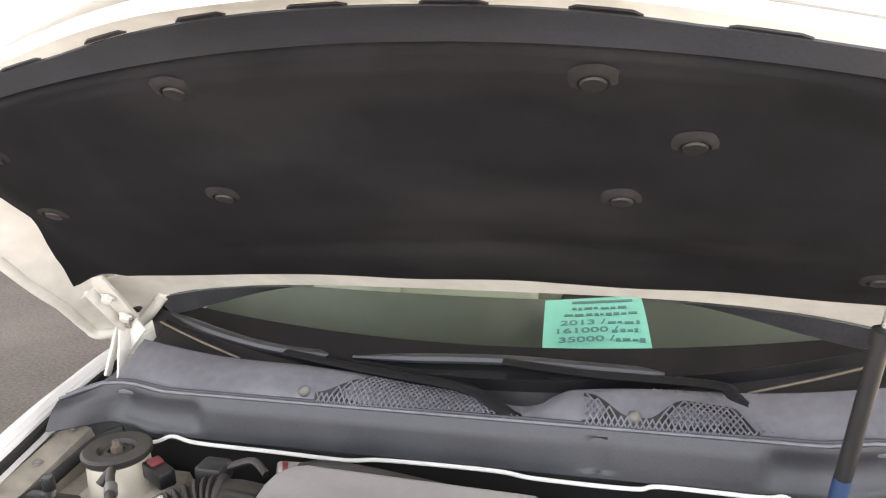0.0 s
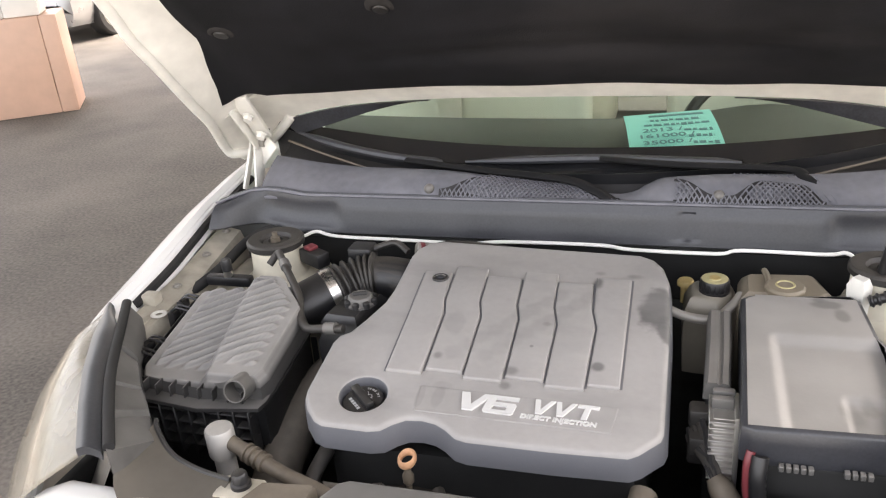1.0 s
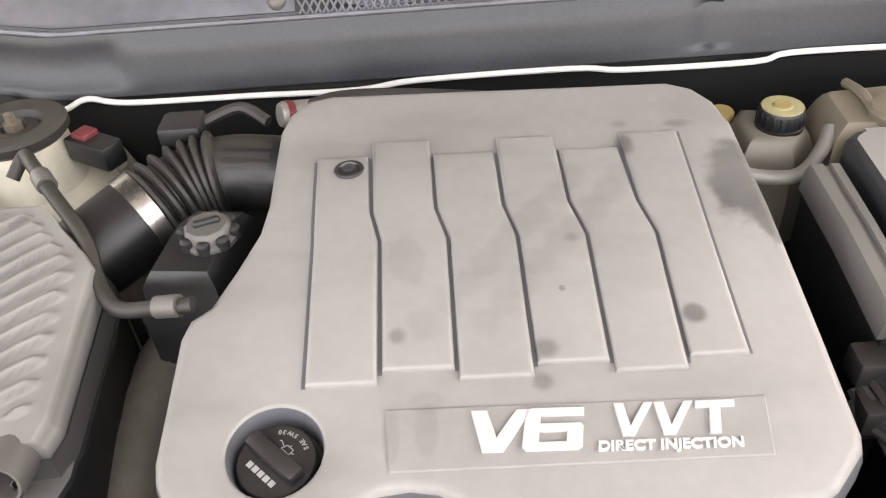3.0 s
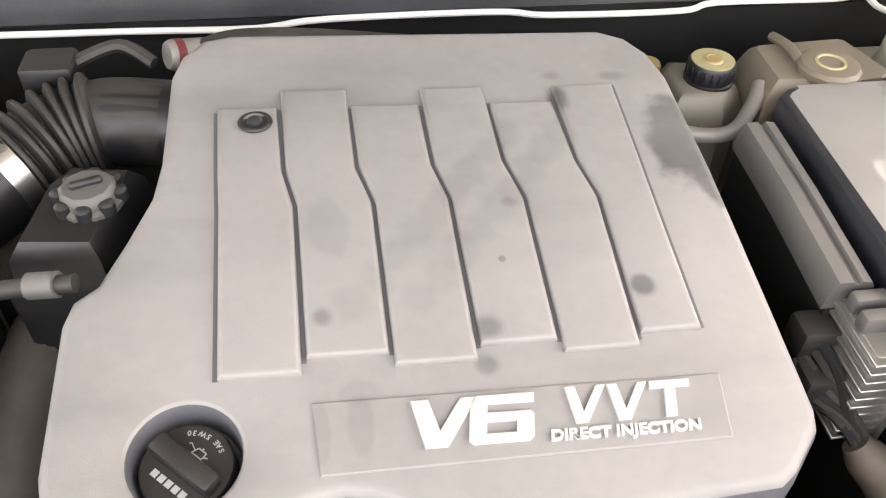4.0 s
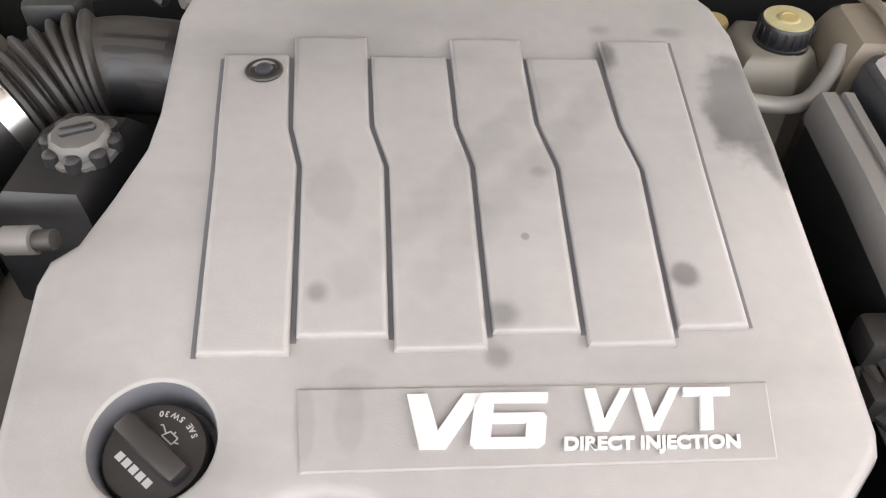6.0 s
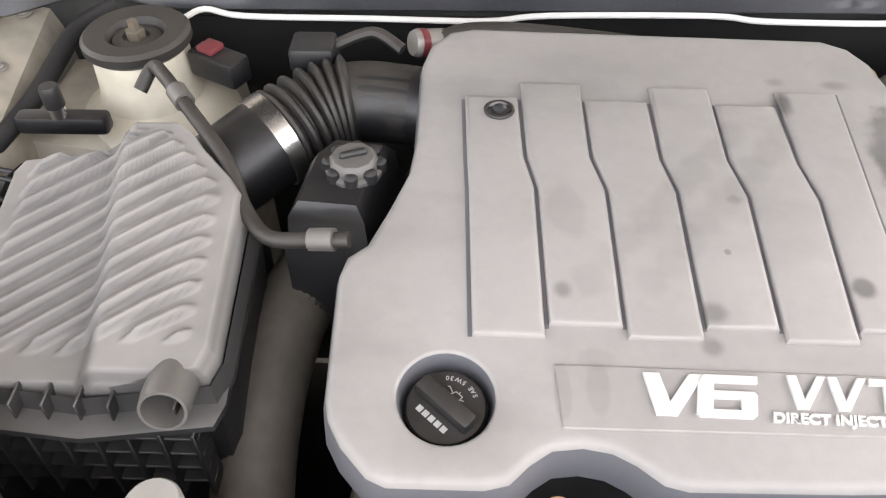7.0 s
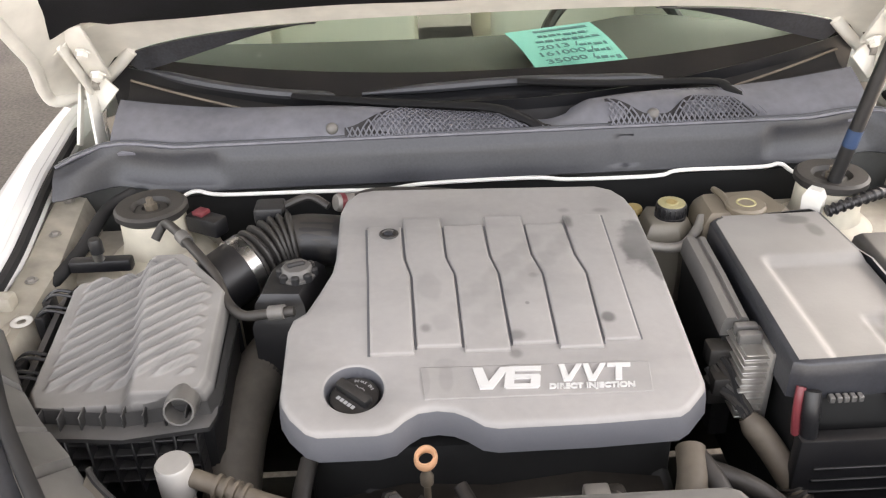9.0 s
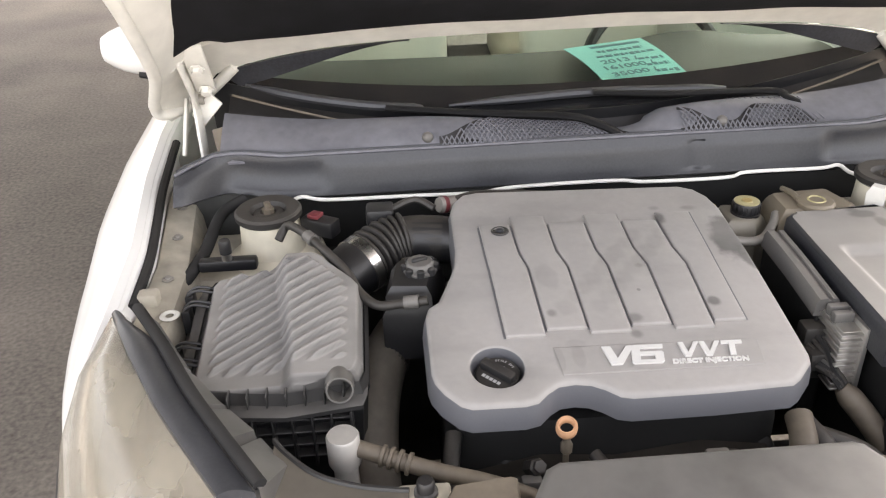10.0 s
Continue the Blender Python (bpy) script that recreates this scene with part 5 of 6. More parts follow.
# dipstick
dip = thing("dipstick", (-0.127, -0.303, 0.73), "faded orange oil dipstick ring handle", "dipstick")
m = Matrix.Translation((-0.127, -0.303, 0.824)) @ Matrix.Rotation(radians(-30), 4, "Z") @ Matrix.Rotation(radians(24), 4, "X")
bm = B()
tube(bm, [m @ Vector((0.0108 * math.cos(a), 0.0108 * math.sin(a), 0)) for a in (2 * math.pi * j / 20 for j in range(20))], 0.0028, 10, n=2, closed=True, flat=2.0)
part("ring", bm, M_ORANGE, dip)
bm = B()
lathe(bm, [(0.004, -0.09), (0.004, -0.034), (0.0075, -0.030), (0.0075, -0.028), (0.008, -0.02), (0.005, -0.014), (0.005, -0.006)], Matrix.Translation((-0.127, -0.306, 0.82)), 12)
part("stem", bm, M_TAN, dip, "dark brown stem")


# ---- air filter box ----
abox = thing("air_filter_box", (-0.49, -0.08, 0.60), "dusty black air filter box with ribbed lid", "air filter")
LID = [(-0.580, -0.222), (-0.470, -0.234), (-0.378, -0.222), (-0.372, -0.205), (-0.374, -0.066), (-0.384, -0.052), (-0.430, -0.004), (-0.445, 0.006), (-0.490, 0.014), (-0.516, -0.011), (-0.586, -0.020), (-0.592, -0.031), (-0.593, -0.200)]


def lid_tilt(x, y, w):
    """The box's rim rises towards the rear."""
    return Vector((x, y, w + (0.18 * (y + 0.21) if w > 0.8 else 0.0)))


def lid_z(x, y):
    step = ease((x + 0.490 + 0.012 * math.sin((y + 0.1) * 14)) / 0.020)
    return 0.858 + 0.018 * step + 0.20 * (y + 0.208)


bm = B()
FLANGE = [(x - (0.022 if x < -0.57 else 0) + (0.004 if x > -0.39 else 0), y - (0.022 if y < -0.19 else 0) + (0.012 if y > -0.03 else 0)) for x, y in LID]
prism(bm, FLANGE, [(0.0, 0.832), (0.0, 0.838), (-0.003, 0.8395), (-0.012, 0.840)], lid_tilt)
prism(bm, LID, [(0.006, 0.838), (0.002, 0.856)], lid_tilt, (False, False))
part("flange", bm, M_LID_SIDE, abox, "dark lid rim")
bm = B()


def lid_span(y):
    xs = []
    for i in range(len(LID)):
        (x1, y1), (x2, y2) = LID[i], LID[(i + 1) % len(LID)]
        if (y1 > y) != (y2 > y):
            xs.append(x1 + (x2 - x1) * (y - y1) / (y2 - y1))
    return (min(xs), max(xs)) if len(xs) > 1 else (-0.51, -0.50)


def lid_rib(x, y):
    """Height of the slanting ribs on the lid."""
    bend = y - 0.75 * (x + 0.5) + 2.0 * max(0, x + 0.45) ** 2
    ph = (bend + 0.3) / 0.0205
    f = abs((ph % 1) - 0.5)
    h = 0.0080 * ease((0.23 - f) / 0.12)
    a, b = lid_span(y)
    fade = ease((x - a - 0.018) / 0.012) * ease((b - x - 0.018) / 0.012) * ease((y + 0.205) / 0.012) * ease((0.000 - y) / 0.012)
    return h * fade


def lid_top(u, v):
    y = -0.231 + 0.244 * v
    a, b = lid_span(max(-0.2315, min(0.0125, y)))
    x = a + (b - a) * u
    round_off = 0.012 * max(1 - ease(u / 0.035), 1 - ease((1 - u) / 0.035), 1 - ease(v / 0.03), 1 - ease((1 - v) / 0.03))
    return (x, y, lid_z(x, y) + lid_rib(x, y) - round_off)


sheet(bm, lid_top, 110, 160, (0, 0, -0.012))
part("lid", bm, M_LID, abox, "ribbed dusty lid", angle=75)
bm = B()
prism(bm, LID, [(-0.03, 0.60), (-0.012, 0.66), (0.004, 0.826), (0.006, 0.828), (0.006, 0.833)], lid_tilt)
base = part("base", bm, M_DUSTY_BLACK, abox)
for i in range(9):
    bm = B()
    x = -0.590 + 0.025 * i
    box(bm, x - 0.0015, x + 0.0015, -0.250, -0.226, 0.74, 0.826, 0.0008, 1)
    part("rib", bm, M_DUSTY_BLACK, base)
for i in range(4):
    bm = B()
    z = 0.755 + 0.02 * i
    box(bm, -0.592, -0.388, -0.246, -0.228, z - 0.0015, z + 0.0015, 0.0008, 1)
    part("rib", bm, M_DUSTY_BLACK, base)
for i in range(8):
    bm = B()
    x = -0.565 + 0.024 * i
    box(bm, x - 0.001, x + 0.001, -0.246, -0.225, 0.838, 0.856, 0.0006, 1)
    part("lid_rib", bm, M_LID_SIDE, abox)
for i in range(8):
    bm = B()
    y = -0.20 + 0.024 * i
    box(bm, -0.388, -0.377, y - 0.001, y + 0.001, 0.76, 0.828, 0.0006, 1)
    part("rib", bm, M_BLACK, base)
bm = B()
lathe(bm, [(0.0, -0.008), (0.0145, -0.008), (0.0150, 0.030), (0.0172, 0.030), (0.0185, 0.020), (0.019, -0.02)], turn_to((0.08, -0.95, 0.26), (-0.402, -0.226, 0.858)), 24, close=False)
part("snout", bm, M_MODULE, abox, "short round spigot")
for y in (-0.175, -0.145, -0.065, -0.035):
    bm = B()
    tube(bm, [(-0.588, y, 0.853 + 0.18 * (y + 0.21)), (-0.612, y, 0.858 + 0.18 * (y + 0.21)), (-0.628, y, 0.846 + 0.18 * (y + 0.21)), (-0.626, y, 0.825 + 0.18 * (y + 0.21))], 0.0022, 6)
    tube(bm, [(-0.588, y + 0.010, 0.853 + 0.18 * (y + 0.21)), (-0.612, y + 0.010, 0.858 + 0.18 * (y + 0.21)), (-0.628, y + 0.010, 0.846 + 0.18 * (y + 0.21)), (-0.626, y + 0.010, 0.825 + 0.18 * (y + 0.21))], 0.0022, 6)
    box(bm, -0.630, -0.618, y - 0.006, y + 0.016, 0.82, 0.85 + 0.18 * (y + 0.21), 0.002)
    part("wire_clip", bm, M_BLACK, abox)

bm = B()
box(bm, -0.628, -0.600, -0.20, 0.0, 0.80, 0.842, 0.004)
part("clip_rail", bm, M_BLACK, abox)

# intake duct: smooth drum, clamp, bellows, elbow
duct = thing("intake_duct", (-0.34, 0.07, 0.83), "black ribbed rubber intake duct with steel clamp", "intake duct")
AX = [Vector(p) for p in ((-0.428, 0.006, 0.852), (-0.402, 0.030, 0.860), (-0.374, 0.056, 0.868), (-0.338, 0.086, 0.876), (-0.298, 0.098, 0.880), (-0.25, 0.094, 0.878), (-0.20, 0.080, 0.872))]
bm = B()
tube(bm, AX[:3], lambda t: 0.043 + 0.002 * t, 28)
part("drum", bm, M_BLACK, duct)
bm = B()
tube(bm, [AX[1].lerp(AX[2], 0.62), AX[1].lerp(AX[2], 0.9), AX[2].lerp(AX[3], 0.05)], 0.0468, 28)
part("clamp", bm, M_CLAMP, duct, "bright steel hose clamp")
bm = B()
tube(bm, AX[2:6], 0.0385, 24, n=8)
part("bellows_core", bm, M_HOSE, duct)
line = spline(AX[2:6], 12)
for i in range(7):
    p = line[2 + i * 3]
    d = (line[3 + i * 3] - line[1 + i * 3]).normalized()
    bm = B()
    lathe(bm, [(0.037, -0.0058), (0.0415, -0.0045), (0.0462, -0.0018), (0.0468, 0.0), (0.0462, 0.0018), (0.0415, 0.0045), (0.037, 0.0058)], turn_to(d, p), 32)
    part("bellow", bm, M_HOSE, duct)
bm = B()
tube(bm, AX[4:], 0.0385, 20)
part("elbow", bm, M_BLACK, duct)
bm = B()
box(bm, -0.37, -0.325, 0.115, 0.155, 0.895, 0.925, 0.006)
part("sensor", bm, M_DUSTY_BLACK, duct)
bm = B()
tube(bm, [(-0.33, 0.14, 0.915), (-0.29, 0.15, 0.925), (-0.26, 0.135, 0.915)], 0.006, 8)
part("cable", bm, M_HOSE, duct)

# small breather hose over the filter box
hose = thing("breather_hose", (-0.40, 0.0, 0.89), "thin grey breather hose with plastic ends", "hose")
bm = B()
tube(bm, [(-0.505, 0.075, 0.905), (-0.492, 0.088, 0.922), (-0.472, 0.062, 0.930), (-0.440, 0.020, 0.925), (-0.398, -0.030, 0.905), (-0.377, -0.072, 0.892), (-0.352, -0.104, 0.889), (-0.318, -0.113, 0.895), (-0.283, -0.117, 0.900)], 0.0068, 10)
part("pipe", bm, M_HOSE, hose)
bm = B()
tube(bm, [(-0.315, -0.113, 0.896), (-0.295, -0.116, 0.899)], 0.0095, 12)
part("joint", bm, M_MODULE, hose)
bm = B()
tube(bm, [(-0.456, 0.042, 0.928), (-0.444, 0.026, 0.926)], 0.0095, 12)
part("joint", bm, M_MODULE, hose)
plug = thing("red_tab_connector", (-0.46, 0.14, 0.88), "black plug with a red lock tab", "connector")
bm = B()
box(bm, -0.03, 0.03, -0.014, 0.014, 0.0, 0.028, 0.004, 2, Matrix.Translation((-0.445, 0.135, 0.882)) @ Matrix.Rotation(radians(-30), 4, "Z"))
part("shell", bm, M_BLACK, plug)
bm = B()
box(bm, -0.018, 0.002, -0.010, 0.010, 0.028, 0.035, 0.002, 2, Matrix.Translation((-0.445, 0.135, 0.882)) @ Matrix.Rotation(radians(-30), 4, "Z"))
part("lock_tab", bm, M_RED, plug, "red lock tab")
plug2 = thing("red_ring_connector", (-0.24, 0.16, 0.88), "grey round plug with a red ring", "connector")
bm = B()
lathe(bm, [(0.014, -0.02), (0.014, 0.012), (0.012, 0.016), (0.0, 0.016)], turn_to((-0.9, -0.5, 0.25), (-0.238, 0.160, 0.908)), 18)
part("shell", bm, M_STEEL, plug2)
bm = B()
lathe(bm, [(0.0145, 0.002), (0.0145, 0.010)], turn_to((-0.9, -0.5, 0.25), (-0.238, 0.160, 0.908)), 18, close=False)
part("ring", bm, M_RED, plug2, "red ring")
bm = B()
tube(bm, [(-0.225, 0.165, 0.908), (-0.19, 0.175, 0.912), (-0.12, 0.178, 0.908), (0.0, 0.175, 0.895)], 0.010, 10)
part("cable", bm, M_HOSE, plug2)

# power steering reservoir
ps = thing("steering_fluid_reservoir", (-0.285, 0.0, 0.80), "black steering fluid reservoir with dusty cap", "reservoir")
bm = B()
prism(bm, [(-0.348, -0.080), (-0.272, -0.088), (-0.252, 0.020), (-0.318, 0.030), (-0.338, 0.0)], [(0.0, 0.78), (0.0, 0.852), (-0.004, 0.860), (-0.006, 0.884), (-0.014, 0.896)])
part("tank", bm, M_BLACK, ps)
m = Matrix.Translation((-0.290, -0.026, 0.895))
bm = B()
lathe(bm, [(0.026, 0.0), (0.026, 0.004), (0.022, 0.006), (0.021, 0.013), (0.018, 0.016), (0.0, 0.017)], m, 10)
part("cap", bm, M_MODULE, ps, "dusty grey screw cap")
for j in range(8):
    bm = B()
    lathe(bm, [(0.006, 0.001), (0.006, 0.010), (0.004, 0.012), (0.0, 0.0125)], m @ Matrix.Rotation(2 * math.pi * j / 8, 4, "Z") @ Matrix.Translation((0.022, 0, 0)), 10)
    part("lobe", bm, M_DUSTY_BLACK, ps)
bm = B()
box(bm, -0.012, 0.012, -0.0035, 0.0035, 0.014, 0.021, 0.002, 1, m @ Matrix.Rotation(radians(20), 4, "Z"))
part("grip", bm, M_DUSTY_BLACK, ps)
bm = B()
tube(bm, [(-0.262, 0.085, 0.895), (-0.24, 0.07, 0.893), (-0.21, 0.055, 0.888)], 0.009, 10)
tagged(part("vacuum_elbow", bm, M_DUSTY_BLACK, None), "short black elbow hose beside the engine cover", "hose")

# coolant hose rising in front of the cover
rad = thing("radiator_hose", (-0.34, -0.16, 0.60), "thick dusty rubber radiator hose", "hose")
bm = B()
for ring in tube(bm, [(-0.328, 0.0, 0.77), (-0.352, -0.07, 0.768), (-0.368, -0.16, 0.742), (-0.368, -0.26, 0.69), (-0.345, -0.36, 0.61), (-0.33, -0.41, 0.55)], 0.0355, 64):
    mid = sum((v.co for v in ring), Vector()) / len(ring)
    for j, v in enumerate(ring):
        if j % 2:
            v.co = mid + (v.co - mid) * 0.955
part("pipe", bm, M_SLEEVE, rad, "dust-brown hose in a finely ribbed sleeve", angle=80)
bm = B()
tube(bm, [(-0.349, -0.065, 0.766), (-0.351, -0.075, 0.763)], 0.0362, 18)
part("clamp", bm, M_HOSE, rad)

# air conditioning fitting and pipe
ac = thing("air_conditioning_pipe", (-0.396, -0.31, 0.72), "dull aluminium pipe fitting with ribbed dusty hose", "pipe")
bm = B()
lathe(bm, [(0.015, -0.12), (0.015, -0.045), (0.0185, -0.044), (0.020, -0.04), (0.020, -0.003), (0.018, 0.0), (0.0, 0.0005)], Matrix.Translation((-0.396, -0.312, 0.846)), 28)
part("fitting", bm, M_ALLOY, ac)
ACL = [(-0.385, -0.312, 0.826), (-0.345, -0.325, 0.818), (-0.29, -0.343, 0.808), (-0.22, -0.356, 0.792), (-0.14, -0.37, 0.76)]
bm = B()
tube(bm, ACL, 0.0105, 14)
part("hose", bm, M_TAN, ac)
al = spline(ACL, 10)
for i in (9, 11, 13, 15):
    bm = B()
    lathe(bm, [(0.0105, -0.003), (0.0138, -0.002), (0.0138, 0.002), (0.0105, 0.003)], turn_to(al[i + 1] - al[i], al[i]), 18)
    part("crimp", bm, M_TAN, ac)

# ---- strut towers ----
def tower(x, y):
    t = thing("strut_tower", (x, y, 0.80), "white painted strut tower with black rubber mount ring", "strut tower", "strut towers")
    m = Matrix.Translation((x, y, 0))
    bm = B()
    lathe(bm, [(0.10, 0.78), (0.085, 0.832), (0.066, 0.848), (0.054, 0.855), (0.050, 0.868), (0.048, 0.905), (0.046, 0.912), (0.02, 0.914)], m, 36)
    part("dome", bm, M_CREAM, t)
    bm = B()
    lathe(bm, [(0.034, 0.908), (0.050, 0.910), (0.054, 0.914), (0.054, 0.922), (0.050, 0.926), (0.030, 0.924), (0.027, 0.917), (0.024, 0.912)], m, 36)
    part("mount_ring", bm, M_HOSE, t, "dusty black rubber mount")
    bm = B()
    lathe(bm, [(0.026, 0.910), (0.024, 0.918), (0.014, 0.920), (0.012, 0.916)], m, 24)
    part("plate", bm, M_HOSE, t)
    bm = B()
    lathe(bm, [(0.010, 0.914), (0.010, 0.926), (0.006, 0.927), (0.0055, 0.936), (0.0, 0.937)], m, 6)
    part("nut", bm, M_TAN, t, "rusty centre nut")
    return t


t1 = tower(-0.528, 0.150)
copy_thing(t1, Matrix.Translation((0.503, 0.147, 0.80)))
for s in (-1, 1):
    bm = B()
    prism(bm, [(-0.66, 0.08), (-0.56, 0.06), (-0.46, 0.08), (-0.44, 0.2), (-0.46, 0.25), (-0.66, 0.25)] if s < 0 else [(0.66, 0.25), (0.46, 0.25), (0.44, 0.2), (0.46, 0.08), (0.56, 0.06), (0.66, 0.08)], [(0.0, 0.55), (0.0, 0.80), (-0.01, 0.835), (-0.03, 0.842)])
    part("tower_base", bm, M_BEIGE, car, "dust-stained white wheel house")
bm = B()
tube(bm, [(-0.655, 0.02, 0.86), (-0.63, 0.10, 0.875), (-0.615, 0.2, 0.895), (-0.58, 0.235, 0.905)], 0.010, 10)
tagged(part("drain_hose", bm, M_RUBBER, None), "black rubber hose along the inner fender", "hose")
bm = B()
box(bm, -0.63, -0.54, 0.055, 0.075, 0.865, 0.885, 0.005)
tagged(part("filter_bracket", bm, M_BLACK, None), "black plastic bracket behind the filter box", "bracket")
stud = thing("rubber_stud", (-0.585, 0.062, 0.885), "small black rubber buffer on a metal stud", "buffer")
bm = B()
lathe(bm, [(0.008, 0.0), (0.008, 0.012)], Matrix.Translation((-0.585, 0.062, 0.884)), 14)
part("stud", bm, M_CLAMP, stud)
bm = B()
lathe(bm, [(0.0095, 0.012), (0.0095, 0.030), (0.008, 0.034), (0.0, 0.034)], Matrix.Translation((-0.585, 0.062, 0.884)), 14)
part("buffer", bm, M_BLACK, stud)
tab = thing("mounting_tab", (-0.65, -0.08, 0.86), "bent pale metal mounting tab with a hole", "bracket")
bm = B()
tube(bm, [(-0.645 + 0.010 * math.cos(a), -0.072 + 0.010 * math.sin(a), 0.874) for a in (2 * math.pi * j / 16 for j in range(16))], 0.0042, 8, n=2, closed=True, flat=0.4)
part("eye", bm, M_INNER, tab)
bm = B()
box(bm, -0.672, -0.656, -0.10, -0.05, 0.862, 0.872, 0.002)
part("arm", bm, M_BEIGE, tab)
bm = B()
box(bm, -0.695, -0.665, -0.050, -0.025, 0.872, 0.895, 0.006)
part("block", bm, M_BEIGE, tab)

# ---- brake and coolant reservoirs ----
br = thing("brake_fluid_reservoir", (0.25, 0.13, 0.78), "milky brake fluid reservoir with yellow-printed black cap", "reservoir")
bm = B()
prism(bm, [(0.212, 0.095), (0.262, 0.088), (0.290, 0.110), (0.290, 0.165), (0.225, 0.175), (0.210, 0.15)], [(0.0, 0.74), (0.002, 0.80), (0.0, 0.855), (-0.008, 0.872), (-0.014, 0.876)])
part("tank", bm, M_MILK, br)
m = Matrix.Translation((0.256, 0.128, 0.874))
bm = B()
lathe(bm, [(0.024, 0.0), (0.024, 0.004), (0.0225, 0.005), (0.0225, 0.020), (0.021, 0.0225), (0.0, 0.0225)], m, 24)
part("cap", bm, M_BLACK, br)
for j in range(20):
    bm = B()
    box(bm, 0.022, 0.0235, -0.0010, 0.0010, 0.006, 0.020, 0.0004, 1, m @ Matrix.Rotation(2 * math.pi * j / 20, 4, "Z"))
    part("grip_rib", bm, M_BLACK, br)
bm = B()
lathe(bm, [(0.0205, 0.0225), (0.0205, 0.0235), (0.019, 0.0238), (0.010, 0.0232), (0.009, 0.0242), (0.0, 0.0244)], m, 30)
part("printed_top", bm, M_YELLOW, br, "dusty yellow printed cap top")
bm = B()
lathe(bm, [(0.0085, 0.0243), (0.0085, 0.0250), (0.006, 0.0252), (0.0055, 0.0246), (0.0, 0.0246)], m, 20)
part("symbol", bm, M_YELLOW_OLD, br)
small = thing("yellow_filler_cap", (0.212, 0.175, 0.86), "small ochre plastic filler cap", "cap")
bm = B()
lathe(bm, [(0.008, -0.03), (0.008, 0.0), (0.014, 0.002), (0.014, 0.008), (0.012, 0.011), (0.0, 0.011)], Matrix.Translation((0.212, 0.175, 0.858)), 18)
part("cap", bm, M_YELLOW_OLD, small)
bm = B()
tube(bm, [(0.178, 0.07, 0.872), (0.215, 0.060, 0.862), (0.255, 0.058, 0.862), (0.282, 0.080, 0.875), (0.295, 0.10, 0.885)], 0.0075, 10)
tagged(part("brake_pipe_hose", bm, M_STEEL, None), "grey vacuum hose below the brake reservoir", "hose")
ct = thing("coolant_tank", (0.35, 0.12, 0.75), "aged brown coolant expansion tank with dusty cap", "coolant tank")
bm = B()
prism(bm, [(0.290, 0.075), (0.405, 0.065), (0.432, 0.09), (0.412, 0.160), (0.398, 0.168), (0.305, 0.162), (0.292, 0.150)], [(0.0, 0.72), (0.002, 0.80), (0.0, 0.878), (-0.005, 0.890), (-0.014, 0.898)])
tank = part("tank", bm, M_TANK, ct)
bm = B()
tube(bm, [(0.332, 0.166, 0.897), (0.334, 0.13, 0.903), (0.336, 0.095, 0.897)], 0.005, 8)
part("seam", bm, M_TANK, ct)
m = Matrix.Translation((0.357, 0.098, 0.893))
bm = B()
lathe(bm, [(0.029, -0.004), (0.030, 0.010), (0.027, 0.0135), (0.021, 0.0145), (0.012, 0.0138), (0.0, 0.0145)], m, 12)
part("cap", bm, M_TANK, ct, "dusty grey pressure cap with yellow print")
bm = B()
tube(bm, [m @ Vector((0.013 * math.cos(a), 0.013 * math.sin(a), 0.0138)) for a in (2 * math.pi * j / 20 for j in range(20))], 0.0018, 6, n=2, closed=True)
part("cap_ring", bm, M_YELLOW, ct)

# ---- control module with finned connector ----
ecm = thing("control_module", (0.265, -0.08, 0.70), "long dusty grey engine control module with metal fins", "control module")
SEC = ((0.030, 0.246, 0.279, 0.893), (-0.06, 0.244, 0.276, 0.892), (-0.160, 0.240, 0.272, 0.888))
bm = B()
rings_to(bm, [[bm.verts.new(p) for p in ((x0 - 0.002, y, z - 0.026), (x0, y, z - 0.006), (x0 + 0.004, y, z), (x0 + 0.015, y, z), (x0 + 0.017, y, z - 0.003), (x0 + 0.020, y, z - 0.003), (x0 + 0.022, y, z), (x1 - 0.003, y, z - 0.001), (x1, y, z - 0.006), (x1, y, z - 0.026))] for y, x0, x1, z in SEC])
part("housing", bm, M_MODULE, ecm)
# lower side near black: dirt and the gap's shade put into its colour
bm = B()
rings_to(bm, [[bm.verts.new(p) for p in ((x0 + 0.004, y, 0.70), (x0 + 0.002, y, z - 0.0265), (x1 - 0.002, y, z - 0.0265), (x1 - 0.004, y, 0.70))] for y, x0, x1, z in SEC])
part("shaded_dirty_side", bm, M_DARK, ecm)
bm = B()
box(bm, 0.250, 0.278, -0.215, -0.155, 0.775, 0.872, 0.003)
body = part("heat_sink", bm, M_METAL, ecm, "bare aluminium heat sink")
for j in range(10):
    bm = B()
    z = 0.782 + 0.0095 * j
    box(bm, 0.246, 0.279, -0.221, -0.16, z, z + 0.003, 0.0006, 1)
    part("fin", bm, M_METAL, body)
bm = B()
box(bm, 0.276, 0.283, -0.224, -0.165, 0.77, 0.880, 0.002)
part("end_plate", bm, M_METAL, ecm)
for y, x in ((-0.170, 0.260), (-0.188, 0.258)):
    bm = B()
    box(bm, x - 0.010, x + 0.018, y - 0.006, y + 0.006, 0.870, 0.886, 0.003)
    part("latch", bm, M_MODULE, ecm)
for y, z in ((-0.165, 0.84), (-0.19, 0.815), (-0.175, 0.79)):
    bm = B()
    box(bm, 0.222, 0.258, y - 0.014, y + 0.014, z - 0.014, z + 0.014, 0.005)
    part("plug", bm, M_HOSE, ecm)
